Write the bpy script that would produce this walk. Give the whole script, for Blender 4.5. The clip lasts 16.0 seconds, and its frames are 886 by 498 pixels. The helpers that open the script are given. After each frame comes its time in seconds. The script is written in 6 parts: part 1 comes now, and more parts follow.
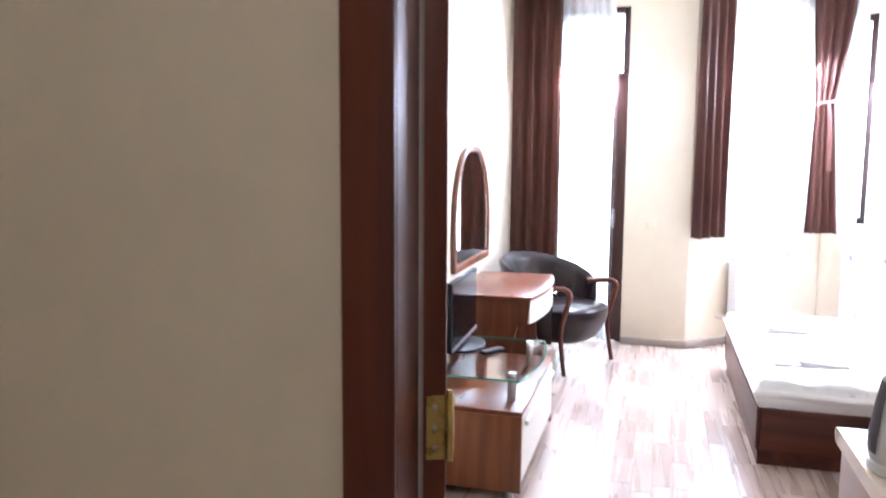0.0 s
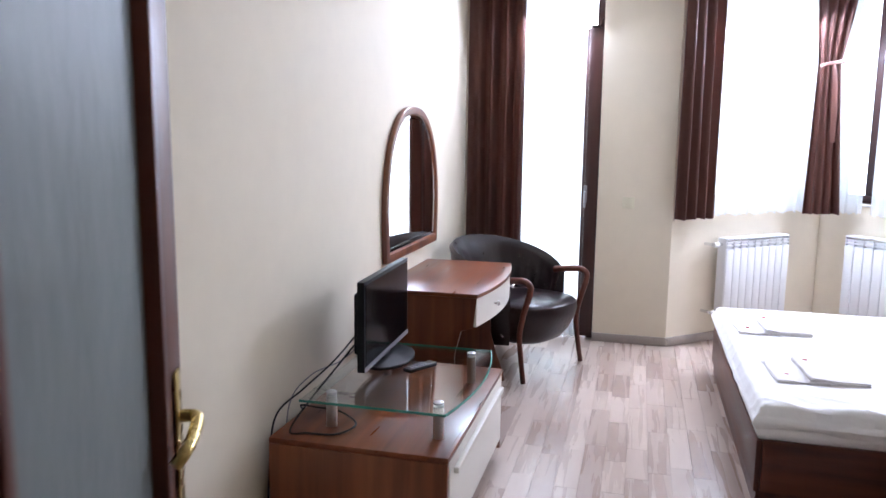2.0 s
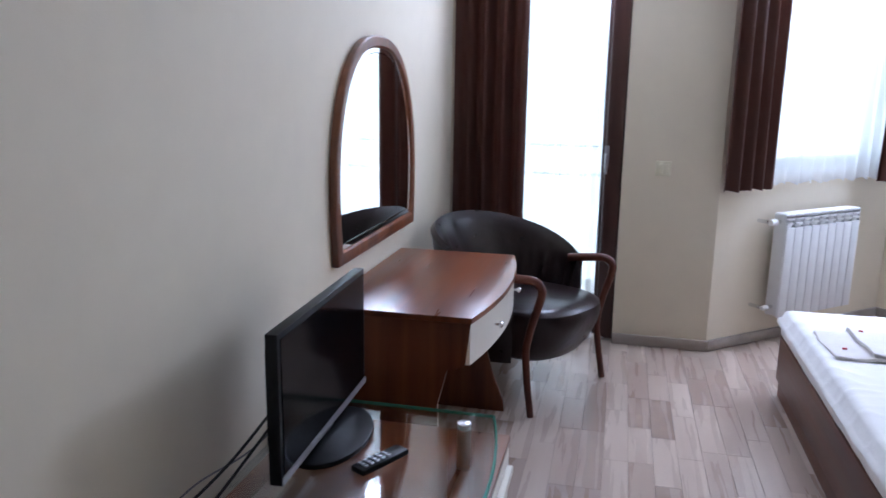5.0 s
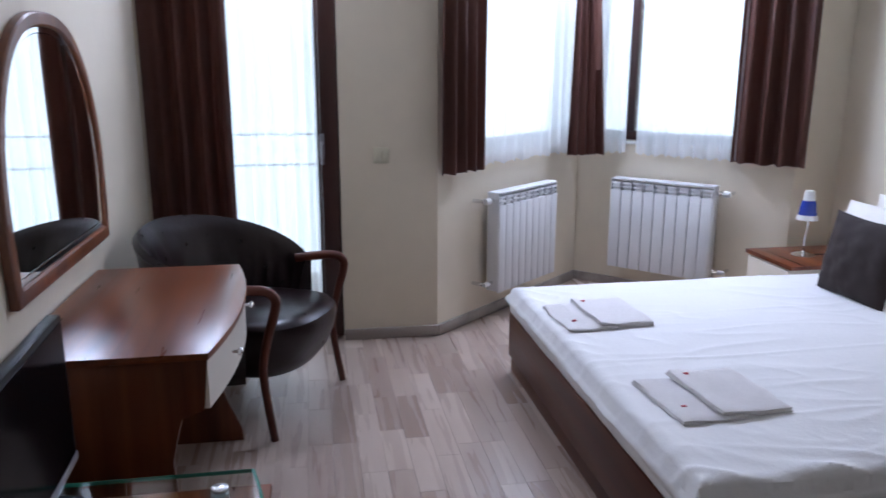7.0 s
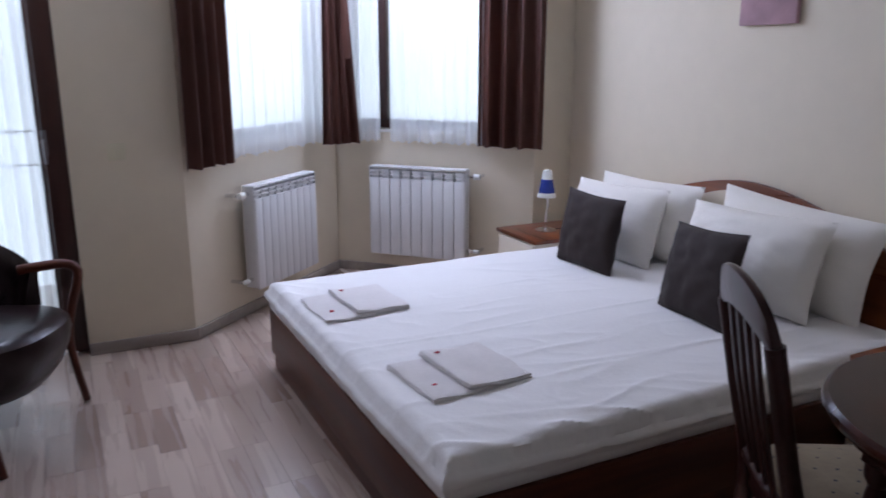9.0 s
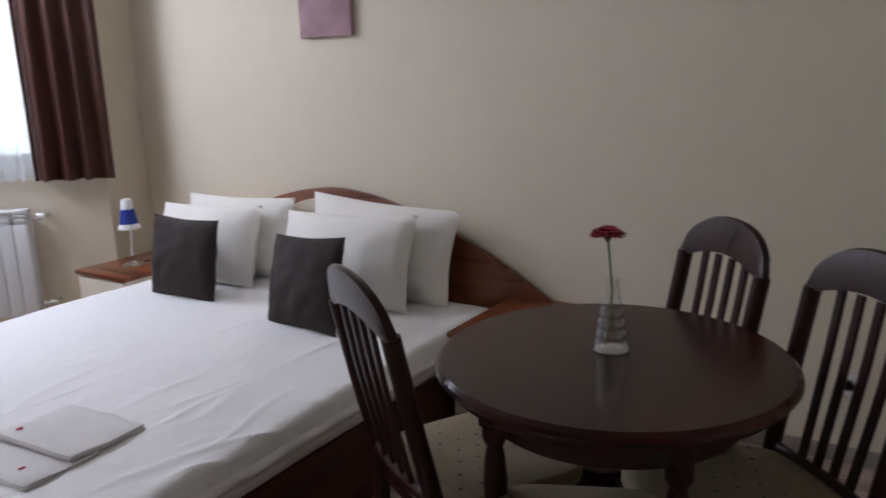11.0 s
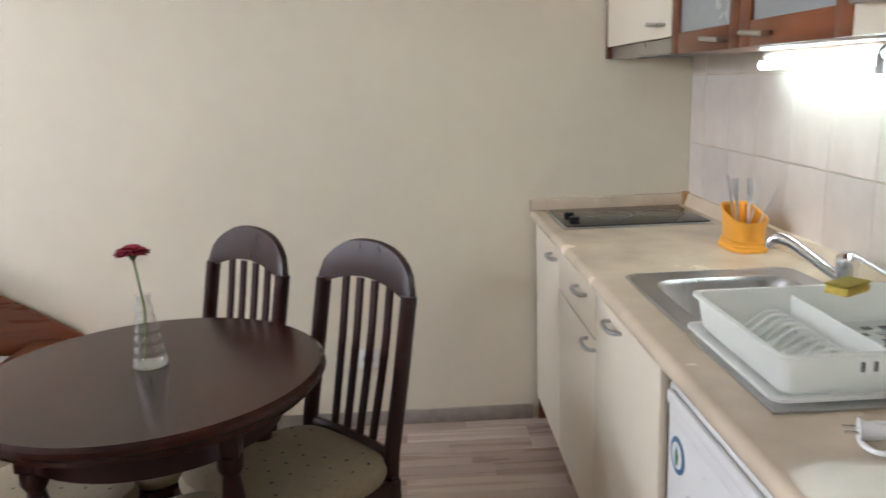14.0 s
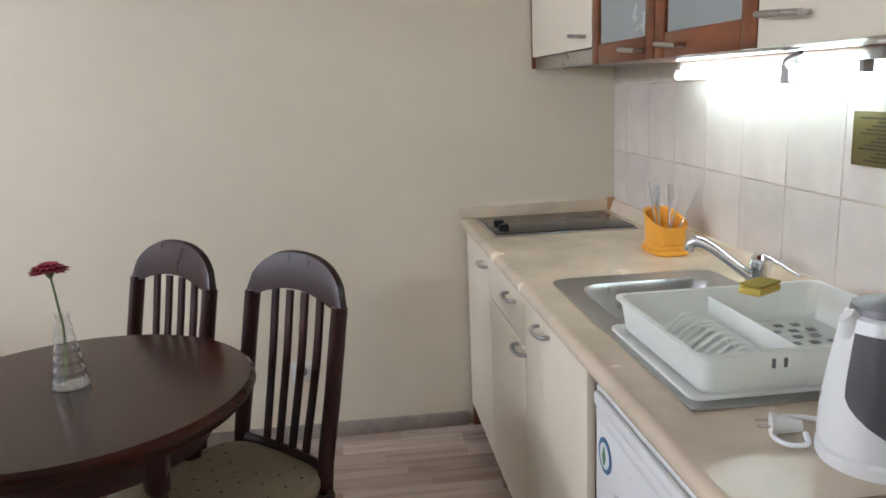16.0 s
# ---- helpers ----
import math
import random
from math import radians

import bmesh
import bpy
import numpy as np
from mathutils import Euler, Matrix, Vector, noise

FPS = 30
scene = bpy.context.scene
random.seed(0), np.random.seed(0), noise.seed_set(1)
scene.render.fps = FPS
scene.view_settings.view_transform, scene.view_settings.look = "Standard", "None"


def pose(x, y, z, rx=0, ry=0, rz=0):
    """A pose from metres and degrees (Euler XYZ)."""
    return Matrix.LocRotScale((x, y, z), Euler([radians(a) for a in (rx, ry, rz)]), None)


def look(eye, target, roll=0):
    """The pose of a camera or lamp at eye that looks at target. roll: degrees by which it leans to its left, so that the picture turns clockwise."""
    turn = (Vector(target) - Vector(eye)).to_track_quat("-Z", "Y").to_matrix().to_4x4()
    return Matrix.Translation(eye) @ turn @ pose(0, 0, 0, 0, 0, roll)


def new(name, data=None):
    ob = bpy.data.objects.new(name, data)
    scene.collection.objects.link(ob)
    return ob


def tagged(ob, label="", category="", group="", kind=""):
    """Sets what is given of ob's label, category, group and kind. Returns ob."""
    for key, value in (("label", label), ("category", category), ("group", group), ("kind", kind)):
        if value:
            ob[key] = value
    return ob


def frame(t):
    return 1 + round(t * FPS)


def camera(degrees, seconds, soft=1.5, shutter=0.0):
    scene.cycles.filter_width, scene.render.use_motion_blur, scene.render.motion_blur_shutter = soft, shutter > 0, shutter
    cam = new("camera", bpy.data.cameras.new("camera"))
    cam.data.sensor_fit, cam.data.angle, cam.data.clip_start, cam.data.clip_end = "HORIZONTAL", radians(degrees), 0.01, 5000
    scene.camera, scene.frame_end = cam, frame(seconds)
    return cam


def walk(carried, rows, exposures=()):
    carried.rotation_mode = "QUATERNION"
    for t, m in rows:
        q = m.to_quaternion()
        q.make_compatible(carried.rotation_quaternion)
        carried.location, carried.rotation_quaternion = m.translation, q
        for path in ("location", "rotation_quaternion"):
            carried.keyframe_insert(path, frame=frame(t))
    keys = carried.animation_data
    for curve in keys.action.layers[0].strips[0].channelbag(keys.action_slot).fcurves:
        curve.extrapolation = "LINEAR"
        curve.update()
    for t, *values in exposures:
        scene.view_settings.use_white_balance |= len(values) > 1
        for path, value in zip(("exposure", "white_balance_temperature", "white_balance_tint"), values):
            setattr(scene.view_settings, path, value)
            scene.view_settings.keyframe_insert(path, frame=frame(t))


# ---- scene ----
EXPOSURES = [(0.0, 2.15, 5870, 19), (0.5, 1.67, 5870, 18), (1.0, 1.5, 5880, 18), (2.0, 1.02, 5880, 19), (3.0, 0.6, 5830, 19), (5.5, 0.1, 5560, 17), (7.0, -0.25, 5680, 19), (8.0, -0.55, 5730, 23), (9.0, -0.62, 5830, 23), (10.0, -0.62, 6050, 20), (12.5, 0.27, 6720, 17), (13.5, 0.88, 6580, 14), (14.5, 0.90, 6420, 14), (16.0, 0.77, 6330, 14)]
cam = camera(60.47, 16.0, shutter=0.5)
ROWS = [
    (0, 1.201, -0.220, 1.495, 83.24, -0.38, 15.80),
    (0.5, 1.187, -0.029, 1.456, 80.73, 0.11, 13.23),
    (1, 1.241, 0.222, 1.449, 81.56, -2.33, 14.41),
    (1.5, 1.242, 0.437, 1.432, 79.98, -1.35, 14.67),
    (2, 1.224, 0.676, 1.438, 81.46, -0.69, 14.53),
    (2.5, 1.217, 0.890, 1.425, 79.75, -0.10, 16.12),
    (3, 1.205, 1.108, 1.425, 79.12, -0.45, 19.08),
    (5.5, 0.876, 1.991, 1.411, 77.57, -1.01, 8.21),
    (6, 0.832, 2.090, 1.422, 77.68, 0.01, 0.27),
    (6.5, 0.806, 2.126, 1.419, 76.85, 0.25, -5.06),
    (7, 0.801, 2.141, 1.422, 76.68, -0.18, -9.81),
    (7.5, 0.817, 2.148, 1.419, 76.94, -0.21, -14.57),
    (8, 0.818, 2.142, 1.415, 76.53, 0.20, -20.52),
    (8.5, 0.850, 2.138, 1.423, 75.16, -0.01, -23.68),
    (9, 0.919, 2.139, 1.416, 75.99, -0.07, -26.69),
    (9.5, 0.997, 2.138, 1.401, 76.18, 0.42, -32.34),
    (10, 1.023, 2.174, 1.377, 76.72, 1.39, -42.10),
    (12.5, 0.880, 2.240, 1.378, 76.71, 1.43, -73.44),
    (13, 0.873, 2.198, 1.375, 76.66, 1.72, -79.35),
    (13.5, 0.872, 2.181, 1.370, 77.24, 1.66, -86.39),
    (14, 0.864, 2.162, 1.377, 77.46, 2.02, -92.29),
    (14.5, 0.856, 2.156, 1.381, 77.61, 1.86, -96.14),
    (15, 0.856, 2.156, 1.383, 77.75, 1.81, -97.33),
    (15.5, 0.855, 2.151, 1.379, 77.60, 1.94, -97.70),
    (16, 0.855, 2.148, 1.380, 77.93, 2.20, -97.30),
]
walk(cam, [(t, pose(x, y, z, rx, ry, rz)) for t, x, y, z, rx, ry, rz in ROWS], EXPOSURES)
# ---- world, large lights ----
world = bpy.data.worlds.new("sky")
scene.world = world
world.use_nodes = True
wn = world.node_tree
sky = wn.nodes.new("ShaderNodeTexSky")
sky.sky_type = "NISHITA"
sky.sun_disc = False
sky.sun_elevation = radians(40)
sky.sun_rotation = radians(150)
wn.links.new(sky.outputs[0], wn.nodes["Background"].inputs[0])
wn.nodes["Background"].inputs[1].default_value = 0.15


def area_lamp(name, m, w, h, watts, colour):
    data = bpy.data.lights.new(name, "AREA")
    data.shape, data.size, data.size_y, data.energy, data.color = "RECTANGLE", w, h, watts, colour
    ob = new(name, data)
    ob.matrix_world = m
    return ob


SKY = (0.79, 0.86, 1.0)

BACK = 6.05
LAMP_Z = 2.2
area_lamp("bay_window_light_1", look((2.07, 6.52, LAMP_Z), (2.85, 5.55, 1.2)), 0.85, 0.45, 42, SKY)
area_lamp("bay_window_light_2", look((3.0, 6.48, LAMP_Z), (2.2, 5.6, 1.2)), 0.75, 0.45, 33, SKY)
area_lamp("balcony_door_light", look((0.64, BACK - 0.06, LAMP_Z), (0.95, 3.5, 0.6)), 0.42, 0.45, 24, SKY)


# ---- materials ----
def mat(name, colour, rough=0.5, metal=0.0, noise_scale=0.0, vary=0.1, bump=0.0, bump_scale=60.0, stretch=(1, 1, 1), spec=0.5, coat=0.0, per_object=0.0, per_island=0.0):
    m = bpy.data.materials.new(name)
    m.use_nodes = True
    nt = m.node_tree
    n, l = nt.nodes, nt.links
    b = n["Principled BSDF"]
    b.inputs["Roughness"].default_value = rough
    b.inputs["Metallic"].default_value = metal
    b.inputs["Specular IOR Level"].default_value = spec
    b.inputs["Coat Weight"].default_value = coat
    b.inputs["Coat Roughness"].default_value = 0.15
    b.inputs["Base Color"].default_value = (*colour, 1)
    tc = n.new("ShaderNodeTexCoord")
    mp = n.new("ShaderNodeMapping")
    mp.inputs["Scale"].default_value = stretch
    l.new(tc.outputs["Object"], mp.inputs[0])
    if noise_scale:
        a = n.new("ShaderNodeTexNoise")
        a.inputs["Scale"].default_value = noise_scale
        a.inputs["Detail"].default_value = 6
        l.new(mp.outputs[0], a.inputs["Vector"])
        c = n.new("ShaderNodeTexNoise")
        c.inputs["Scale"].default_value = noise_scale * 0.13
        l.new(mp.outputs[0], c.inputs["Vector"])
        add = n.new("ShaderNodeMath")
        add.operation = "ADD"
        l.new(a.outputs["Fac"], add.inputs[0])
        l.new(c.outputs["Fac"], add.inputs[1])
        last = add.outputs[0]
        lo, hi = 0.6, 1.4
        if per_object or per_island:
            if per_object:
                r = n.new("ShaderNodeObjectInfo").outputs["Random"]
                k = per_object
            else:
                r = n.new("ShaderNodeNewGeometry").outputs["Random Per Island"]
                k = per_island
            mm = n.new("ShaderNodeMath")
            mm.operation = "MULTIPLY_ADD"
            mm.inputs[1].default_value = k
            l.new(r, mm.inputs[0])
            l.new(last, mm.inputs[2])
            last = mm.outputs[0]
            hi += k
        rng = n.new("ShaderNodeMapRange")
        rng.inputs["From Min"].default_value = lo
        rng.inputs["From Max"].default_value = hi
        l.new(last, rng.inputs["Value"])
        ramp = n.new("ShaderNodeMix")
        ramp.data_type = "RGBA"
        ramp.inputs[6].default_value = (*[max(0, v * (1 - vary)) for v in colour], 1)
        ramp.inputs[7].default_value = (*[min(1, v * (1 + vary)) for v in colour], 1)
        l.new(rng.outputs[0], ramp.inputs[0])
        l.new(ramp.outputs[2], b.inputs["Base Color"])
        rr = n.new("ShaderNodeMapRange")
        rr.inputs["To Min"].default_value = max(0.02, rough - 0.07)
        rr.inputs["To Max"].default_value = min(1, rough + 0.07)
        l.new(a.outputs["Fac"], rr.inputs["Value"])
        l.new(rr.outputs[0], b.inputs["Roughness"])
    if bump:
        g = n.new("ShaderNodeTexNoise")
        g.inputs["Scale"].default_value = bump_scale
        g.inputs["Detail"].default_value = 4
        l.new(mp.outputs[0], g.inputs["Vector"])
        bp = n.new("ShaderNodeBump")
        bp.inputs["Strength"].default_value = bump
        bp.inputs["Distance"].default_value = 0.01
        l.new(g.outputs["Fac"], bp.inputs["Height"])
        l.new(bp.outputs[0], b.inputs["Normal"])
    return m


def wood(name, dark, light, axis="y", rough=0.35, fine=1.0, random_tone=0.0, island=False, coat=0.0, relief=0.06, spec=0.5):
    """Streaked veneer with the grain along one axis."""
    m = bpy.data.materials.new(name)
    m.use_nodes = True
    n, l = m.node_tree.nodes, m.node_tree.links
    b = n["Principled BSDF"]
    b.inputs["Specular IOR Level"].default_value = spec
    b.inputs["Coat Weight"].default_value = coat
    b.inputs["Coat Roughness"].default_value = 0.2
    tc = n.new("ShaderNodeTexCoord")
    mp = n.new("ShaderNodeMapping")
    s = [28 * fine] * 3
    s["xyz".index(axis)] = 1.6 * fine
    mp.inputs["Scale"].default_value = s
    l.new(tc.outputs["Object"], mp.inputs[0])
    info = n.new("ShaderNodeObjectInfo")
    geo = n.new("ShaderNodeNewGeometry")
    rnd = geo.outputs["Random Per Island"] if island else info.outputs["Random"]
    sc = n.new("ShaderNodeMath")
    sc.operation = "MULTIPLY"
    sc.inputs[1].default_value = 40.0
    l.new(rnd, sc.inputs[0])
    l.new(sc.outputs[0], mp.inputs["Location"])
    a = n.new("ShaderNodeTexNoise")
    a.inputs["Scale"].default_value = 1.0
    a.inputs["Detail"].default_value = 8
    a.inputs["Distortion"].default_value = 0.6
    l.new(mp.outputs[0], a.inputs["Vector"])
    w = n.new("ShaderNodeTexNoise")
    w.inputs["Scale"].default_value = 0.25
    l.new(mp.outputs[0], w.inputs["Vector"])
    add = n.new("ShaderNodeMath")
    add.operation = "MULTIPLY_ADD"
    add.inputs[1].default_value = 0.6
    l.new(a.outputs["Fac"], add.inputs[0])
    l.new(w.outputs["Fac"], add.inputs[2])
    last = add.outputs[0]
    if random_tone:
        k = n.new("ShaderNodeMath")
        k.operation = "MULTIPLY_ADD"
        k.inputs[1].default_value = random_tone
        l.new(rnd, k.inputs[0])
        l.new(last, k.inputs[2])
        last = k.outputs[0]
    rng = n.new("ShaderNodeMapRange")
    rng.inputs["From Min"].default_value = 0.55
    rng.inputs["From Max"].default_value = 1.05 + random_tone
    l.new(last, rng.inputs["Value"])
    mix = n.new("ShaderNodeMix")
    mix.data_type = "RGBA"
    mix.inputs[6].default_value = (*dark, 1)
    mix.inputs[7].default_value = (*light, 1)
    l.new(rng.outputs[0], mix.inputs[0])
    l.new(mix.outputs[2], b.inputs["Base Color"])
    rr = n.new("ShaderNodeMapRange")
    rr.inputs["To Min"].default_value = rough - 0.06
    rr.inputs["To Max"].default_value = rough + 0.1
    l.new(a.outputs["Fac"], rr.inputs["Value"])
    l.new(rr.outputs[0], b.inputs["Roughness"])
    bp = n.new("ShaderNodeBump")
    bp.inputs["Strength"].default_value = relief
    bp.inputs["Distance"].default_value = 0.003
    l.new(a.outputs["Fac"], bp.inputs["Height"])
    l.new(bp.outputs[0], b.inputs["Normal"])
    return m


def cloth_sheer(name, colour, see=0.35, body=0.35):
    """Thin voile: part open weave, part translucent thread."""
    m = bpy.data.materials.new(name)
    m.use_nodes = True
    n, l = m.node_tree.nodes, m.node_tree.links
    out = n["Material Output"]
    n.remove(n["Principled BSDF"])
    tr = n.new("ShaderNodeBsdfTransparent")
    tl = n.new("ShaderNodeBsdfTranslucent")
    df = n.new("ShaderNodeBsdfDiffuse")
    tl.inputs[0].default_value = (*colour, 1)
    df.inputs[0].default_value = (*colour, 1)
    a = n.new("ShaderNodeMixShader")
    a.inputs[0].default_value = body
    l.new(tl.outputs[0], a.inputs[1])
    l.new(df.outputs[0], a.inputs[2])
    c = n.new("ShaderNodeMixShader")
    c.inputs[0].default_value = see
    l.new(a.outputs[0], c.inputs[1])
    l.new(tr.outputs[0], c.inputs[2])
    l.new(c.outputs[0], out.inputs[0])
    return m


def glass(name, tint=(0.95, 1, 0.97), rough=0.0, face=0.045, rise=5.0):
    """Thin pane: clear, with a mirror-like gloss at grazing angles."""
    m = bpy.data.materials.new(name)
    m.use_nodes = True
    n, l = m.node_tree.nodes, m.node_tree.links
    out = n["Material Output"]
    n.remove(n["Principled BSDF"])
    tr = n.new("ShaderNodeBsdfTransparent")
    tr.inputs[0].default_value = (*tint, 1)
    gl = n.new("ShaderNodeBsdfGlossy")
    gl.inputs["Roughness"].default_value = rough
    lw = n.new("ShaderNodeLayerWeight")
    pw = n.new("ShaderNodeMath")
    pw.operation = "POWER"
    pw.inputs[1].default_value = rise
    l.new(lw.outputs["Facing"], pw.inputs[0])
    fr = n.new("ShaderNodeMath")
    fr.operation = "MULTIPLY_ADD"
    fr.inputs[1].default_value = 0.9
    fr.inputs[2].default_value = face
    l.new(pw.outputs[0], fr.inputs[0])
    mx = n.new("ShaderNodeMixShader")
    l.new(fr.outputs[0], mx.inputs[0])
    l.new(tr.outputs[0], mx.inputs[1])
    l.new(gl.outputs[0], mx.inputs[2])
    l.new(mx.outputs[0], out.inputs[0])
    return m


def glow(name, colour, strength):
    m = bpy.data.materials.new(name)
    m.use_nodes = True
    b = m.node_tree.nodes["Principled BSDF"]
    b.inputs["Base Color"].default_value = (*colour, 1)
    b.inputs["Emission Color"].default_value = (*colour, 1)
    b.inputs["Emission Strength"].default_value = strength
    return m


PLASTER = mat("cream_wall_paint", (0.76, 0.68, 0.54), 0.75, noise_scale=9, vary=0.035, bump=0.06, bump_scale=180, spec=0.3)
WHITE_PAINT = mat("white_ceiling_paint", (0.8, 0.79, 0.76), 0.8, noise_scale=6, vary=0.03, bump=0.05, bump_scale=150)
CHERRY = wood("cherry_veneer", (0.095, 0.022, 0.007), (0.23, 0.066, 0.021), "y", 0.28, coat=0.1, spec=0.4)
CHERRY_X = wood("cherry_veneer_cross", (0.095, 0.022, 0.007), (0.23, 0.066, 0.021), "x", 0.28, coat=0.1, spec=0.4)
CHERRY_Z = wood("cherry_veneer_upright", (0.10, 0.026, 0.009), (0.26, 0.085, 0.030), "z", 0.3, coat=0.2)
MAHOGANY = wood("dark_mahogany_stain", (0.021, 0.0054, 0.0044), (0.038, 0.0098, 0.0071), "z", 0.28, spec=0.30)
# upright cherry veneer darkened: the shade on the desk's sides is in the colour
SHADED_DESK_SIDE = wood("cherry_veneer_shaded_desk_side", (0.068, 0.0175, 0.0068), (0.17, 0.052, 0.0185), "z", 0.34, spec=0.35)
BED_WOOD = wood("dark_red_bed_veneer", (0.050, 0.0115, 0.0055), (0.125, 0.034, 0.015), "y", 0.32, spec=0.35)
BED_WOOD_X = wood("dark_red_bed_veneer_cross", (0.050, 0.0115, 0.0055), (0.125, 0.034, 0.015), "x", 0.32, spec=0.35)
MAHOGANY_TOP = wood("dark_mahogany_top", (0.022, 0.0060, 0.0037), (0.050, 0.0135, 0.0074), "x", 0.20, 0.5, relief=0.02, spec=0.22)
DOOR_WOOD = wood("red_brown_door_wood", (0.066, 0.015, 0.008), (0.14, 0.037, 0.017), "z", 0.42, coat=0.0, spec=0.35)
FRAME_WOOD = wood("dark_window_frame", (0.03, 0.010, 0.008), (0.062, 0.022, 0.016), "z", 0.3)
CREAM = mat("cream_laminate", (0.74, 0.66, 0.53), 0.4, noise_scale=14, vary=0.03, spec=0.4)
WHITE_FRONT = mat("off_white_drawer_front", (0.76, 0.72, 0.64), 0.35, noise_scale=14, vary=0.03)
LEATHER = mat("dark_brown_leather", (0.013, 0.0058, 0.0062), 0.30, noise_scale=18, vary=0.3, bump=0.10, bump_scale=40, spec=0.42)
DRAPE = mat("brown_satin_drape", (0.13, 0.050, 0.035), 0.5, noise_scale=30, vary=0.12, bump=0.1, bump_scale=300, stretch=(1, 1, 0.1), spec=0.5)
SHEER = cloth_sheer("white_voile", (0.93, 0.95, 0.98), 0.24)
LINEN = mat("white_cotton_sheet", (0.87, 0.86, 0.85), 0.85, noise_scale=8, vary=0.02, bump=0.10, bump_scale=60)
PILLOW = mat("white_pillowcase", (0.86, 0.83, 0.77), 0.85, noise_scale=10, vary=0.02, bump=0.15, bump_scale=40)
TOWEL = mat("white_terry_towel", (0.84, 0.805, 0.79), 0.95, noise_scale=60, vary=0.04, bump=0.5, bump_scale=420)
BROWN_CUSHION = mat("dark_brown_velvet", (0.021, 0.0105, 0.0085), 0.8, noise_scale=50, vary=0.2, bump=0.2, bump_scale=500)
RADIATOR = mat("white_enamel_radiator", (0.76, 0.77, 0.78), 0.35, noise_scale=8, vary=0.02)
PLASTIC = mat("white_plastic", (0.8, 0.8, 0.78), 0.3, noise_scale=12, vary=0.02)
SWITCH = mat("ivory_switch_plastic", (0.72, 0.67, 0.50), 0.35, noise_scale=12, vary=0.02)
CHROME = mat("chrome", (0.75, 0.75, 0.76), 0.12, 1.0, noise_scale=20, vary=0.03)
STEEL = mat("brushed_steel", (0.52, 0.52, 0.52), 0.3, 1.0, noise_scale=40, vary=0.08, stretch=(1, 12, 1))
BRASS = mat("worn_brass", (0.55, 0.42, 0.16), 0.28, 1.0, noise_scale=40, vary=0.12)
BLACK = mat("black_plastic", (0.008, 0.008, 0.009), 0.36, noise_scale=30, vary=0.1, spec=0.15)
SCREEN = mat("black_glossy_screen", (0.003, 0.003, 0.004), 0.14, spec=0.06)
RUBBER = mat("black_cable", (0.01, 0.01, 0.01), 0.5)
MIRROR = mat("mirror_silver", (0.92, 0.93, 0.93), 0.0, 1.0)
CLEAR = glass("clear_window_glass")
SHELF_GLASS = glass("green_edged_glass", (0.95, 0.985, 0.97), 0.0, 0.075)
GLASS_EDGE = mat("green_glass_edge", (0.05, 0.22, 0.16), 0.15)
SKIRT = wood("grey_brown_skirting", (0.30, 0.26, 0.23), (0.44, 0.39, 0.345), "x", 0.4)
GROUT = mat("laminate_joint", (0.36, 0.28, 0.22), 0.6, noise_scale=20, vary=0.1)
PLANK = wood("light_oak_laminate", (0.31, 0.22, 0.175), (0.585, 0.475, 0.395), "y", 0.26, 0.8, random_tone=1.0)
PLANK_FAR = wood("light_oak_laminate_joined", (0.31, 0.22, 0.175), (0.585, 0.475, 0.395), "y", 0.26, 0.8, random_tone=1.0, island=True)
WORKTOP = mat("beige_stone_worktop", (0.70, 0.575, 0.435), 0.25, noise_scale=6, vary=0.27, spec=0.5)
TILE = mat("pinkish_cream_tile", (0.66, 0.585, 0.52), 0.22, noise_scale=9, vary=0.2, stretch=(1.1, 1, 0.9), per_object=0.25)
TILE_GROUT = mat("tan_grout", (0.72, 0.59, 0.45), 0.8, noise_scale=30, vary=0.1)
SEAT_CLOTH = mat("olive_beige_upholstery", (0.27, 0.212, 0.138), 0.9, noise_scale=60, vary=0.15, bump=0.2, bump_scale=500)
SEAT_DOT = mat("dark_woven_dot", (0.05, 0.05, 0.06), 0.9)
ORANGE = mat("orange_plastic", (0.88, 0.40, 0.045), 0.35, noise_scale=10, vary=0.05)
BLUE = mat("blue_lamp_enamel", (0.03, 0.06, 0.35), 0.2, noise_scale=10, vary=0.1)
RED_PETAL = mat("dark_red_petal", (0.32, 0.008, 0.03), 0.6, noise_scale=30, vary=0.3)
STEM = mat("green_stem", (0.16, 0.2, 0.08), 0.6, noise_scale=30, vary=0.2)
SPONGE = mat("yellow_sponge", (0.65, 0.47, 0.10), 0.95, noise_scale=50, vary=0.2, bump=0.6, bump_scale=200)
FROST = mat("frosted_glass", (0.29, 0.31, 0.305), 0.25, noise_scale=3, vary=0.12)
DOOR_GLASS = mat("patterned_door_glass", (0.17, 0.19, 0.185), 0.5, noise_scale=5, vary=0.3, bump=0.35, bump_scale=26, stretch=(1, 1, 0.45), spec=0.2)
GREY = mat("grey_plastic", (0.2, 0.185, 0.2), 0.35, noise_scale=20, vary=0.05)
GOLD = mat("gold_plaque", (0.15, 0.115, 0.03), 0.4, 0.3, noise_scale=20, vary=0.1)
INK = mat("dark_print", (0.05, 0.04, 0.02), 0.6)
RED_PRINT = mat("red_embroidery", (0.55, 0.10, 0.12), 0.8)
HOB = mat("hob_glass", (0.03, 0.028, 0.026), 0.1, noise_scale=30, vary=0.1)
CANVAS = mat("painted_canvas", (0.42, 0.26, 0.29), 0.7, noise_scale=6, vary=0.5, bump=0.2, bump_scale=80)
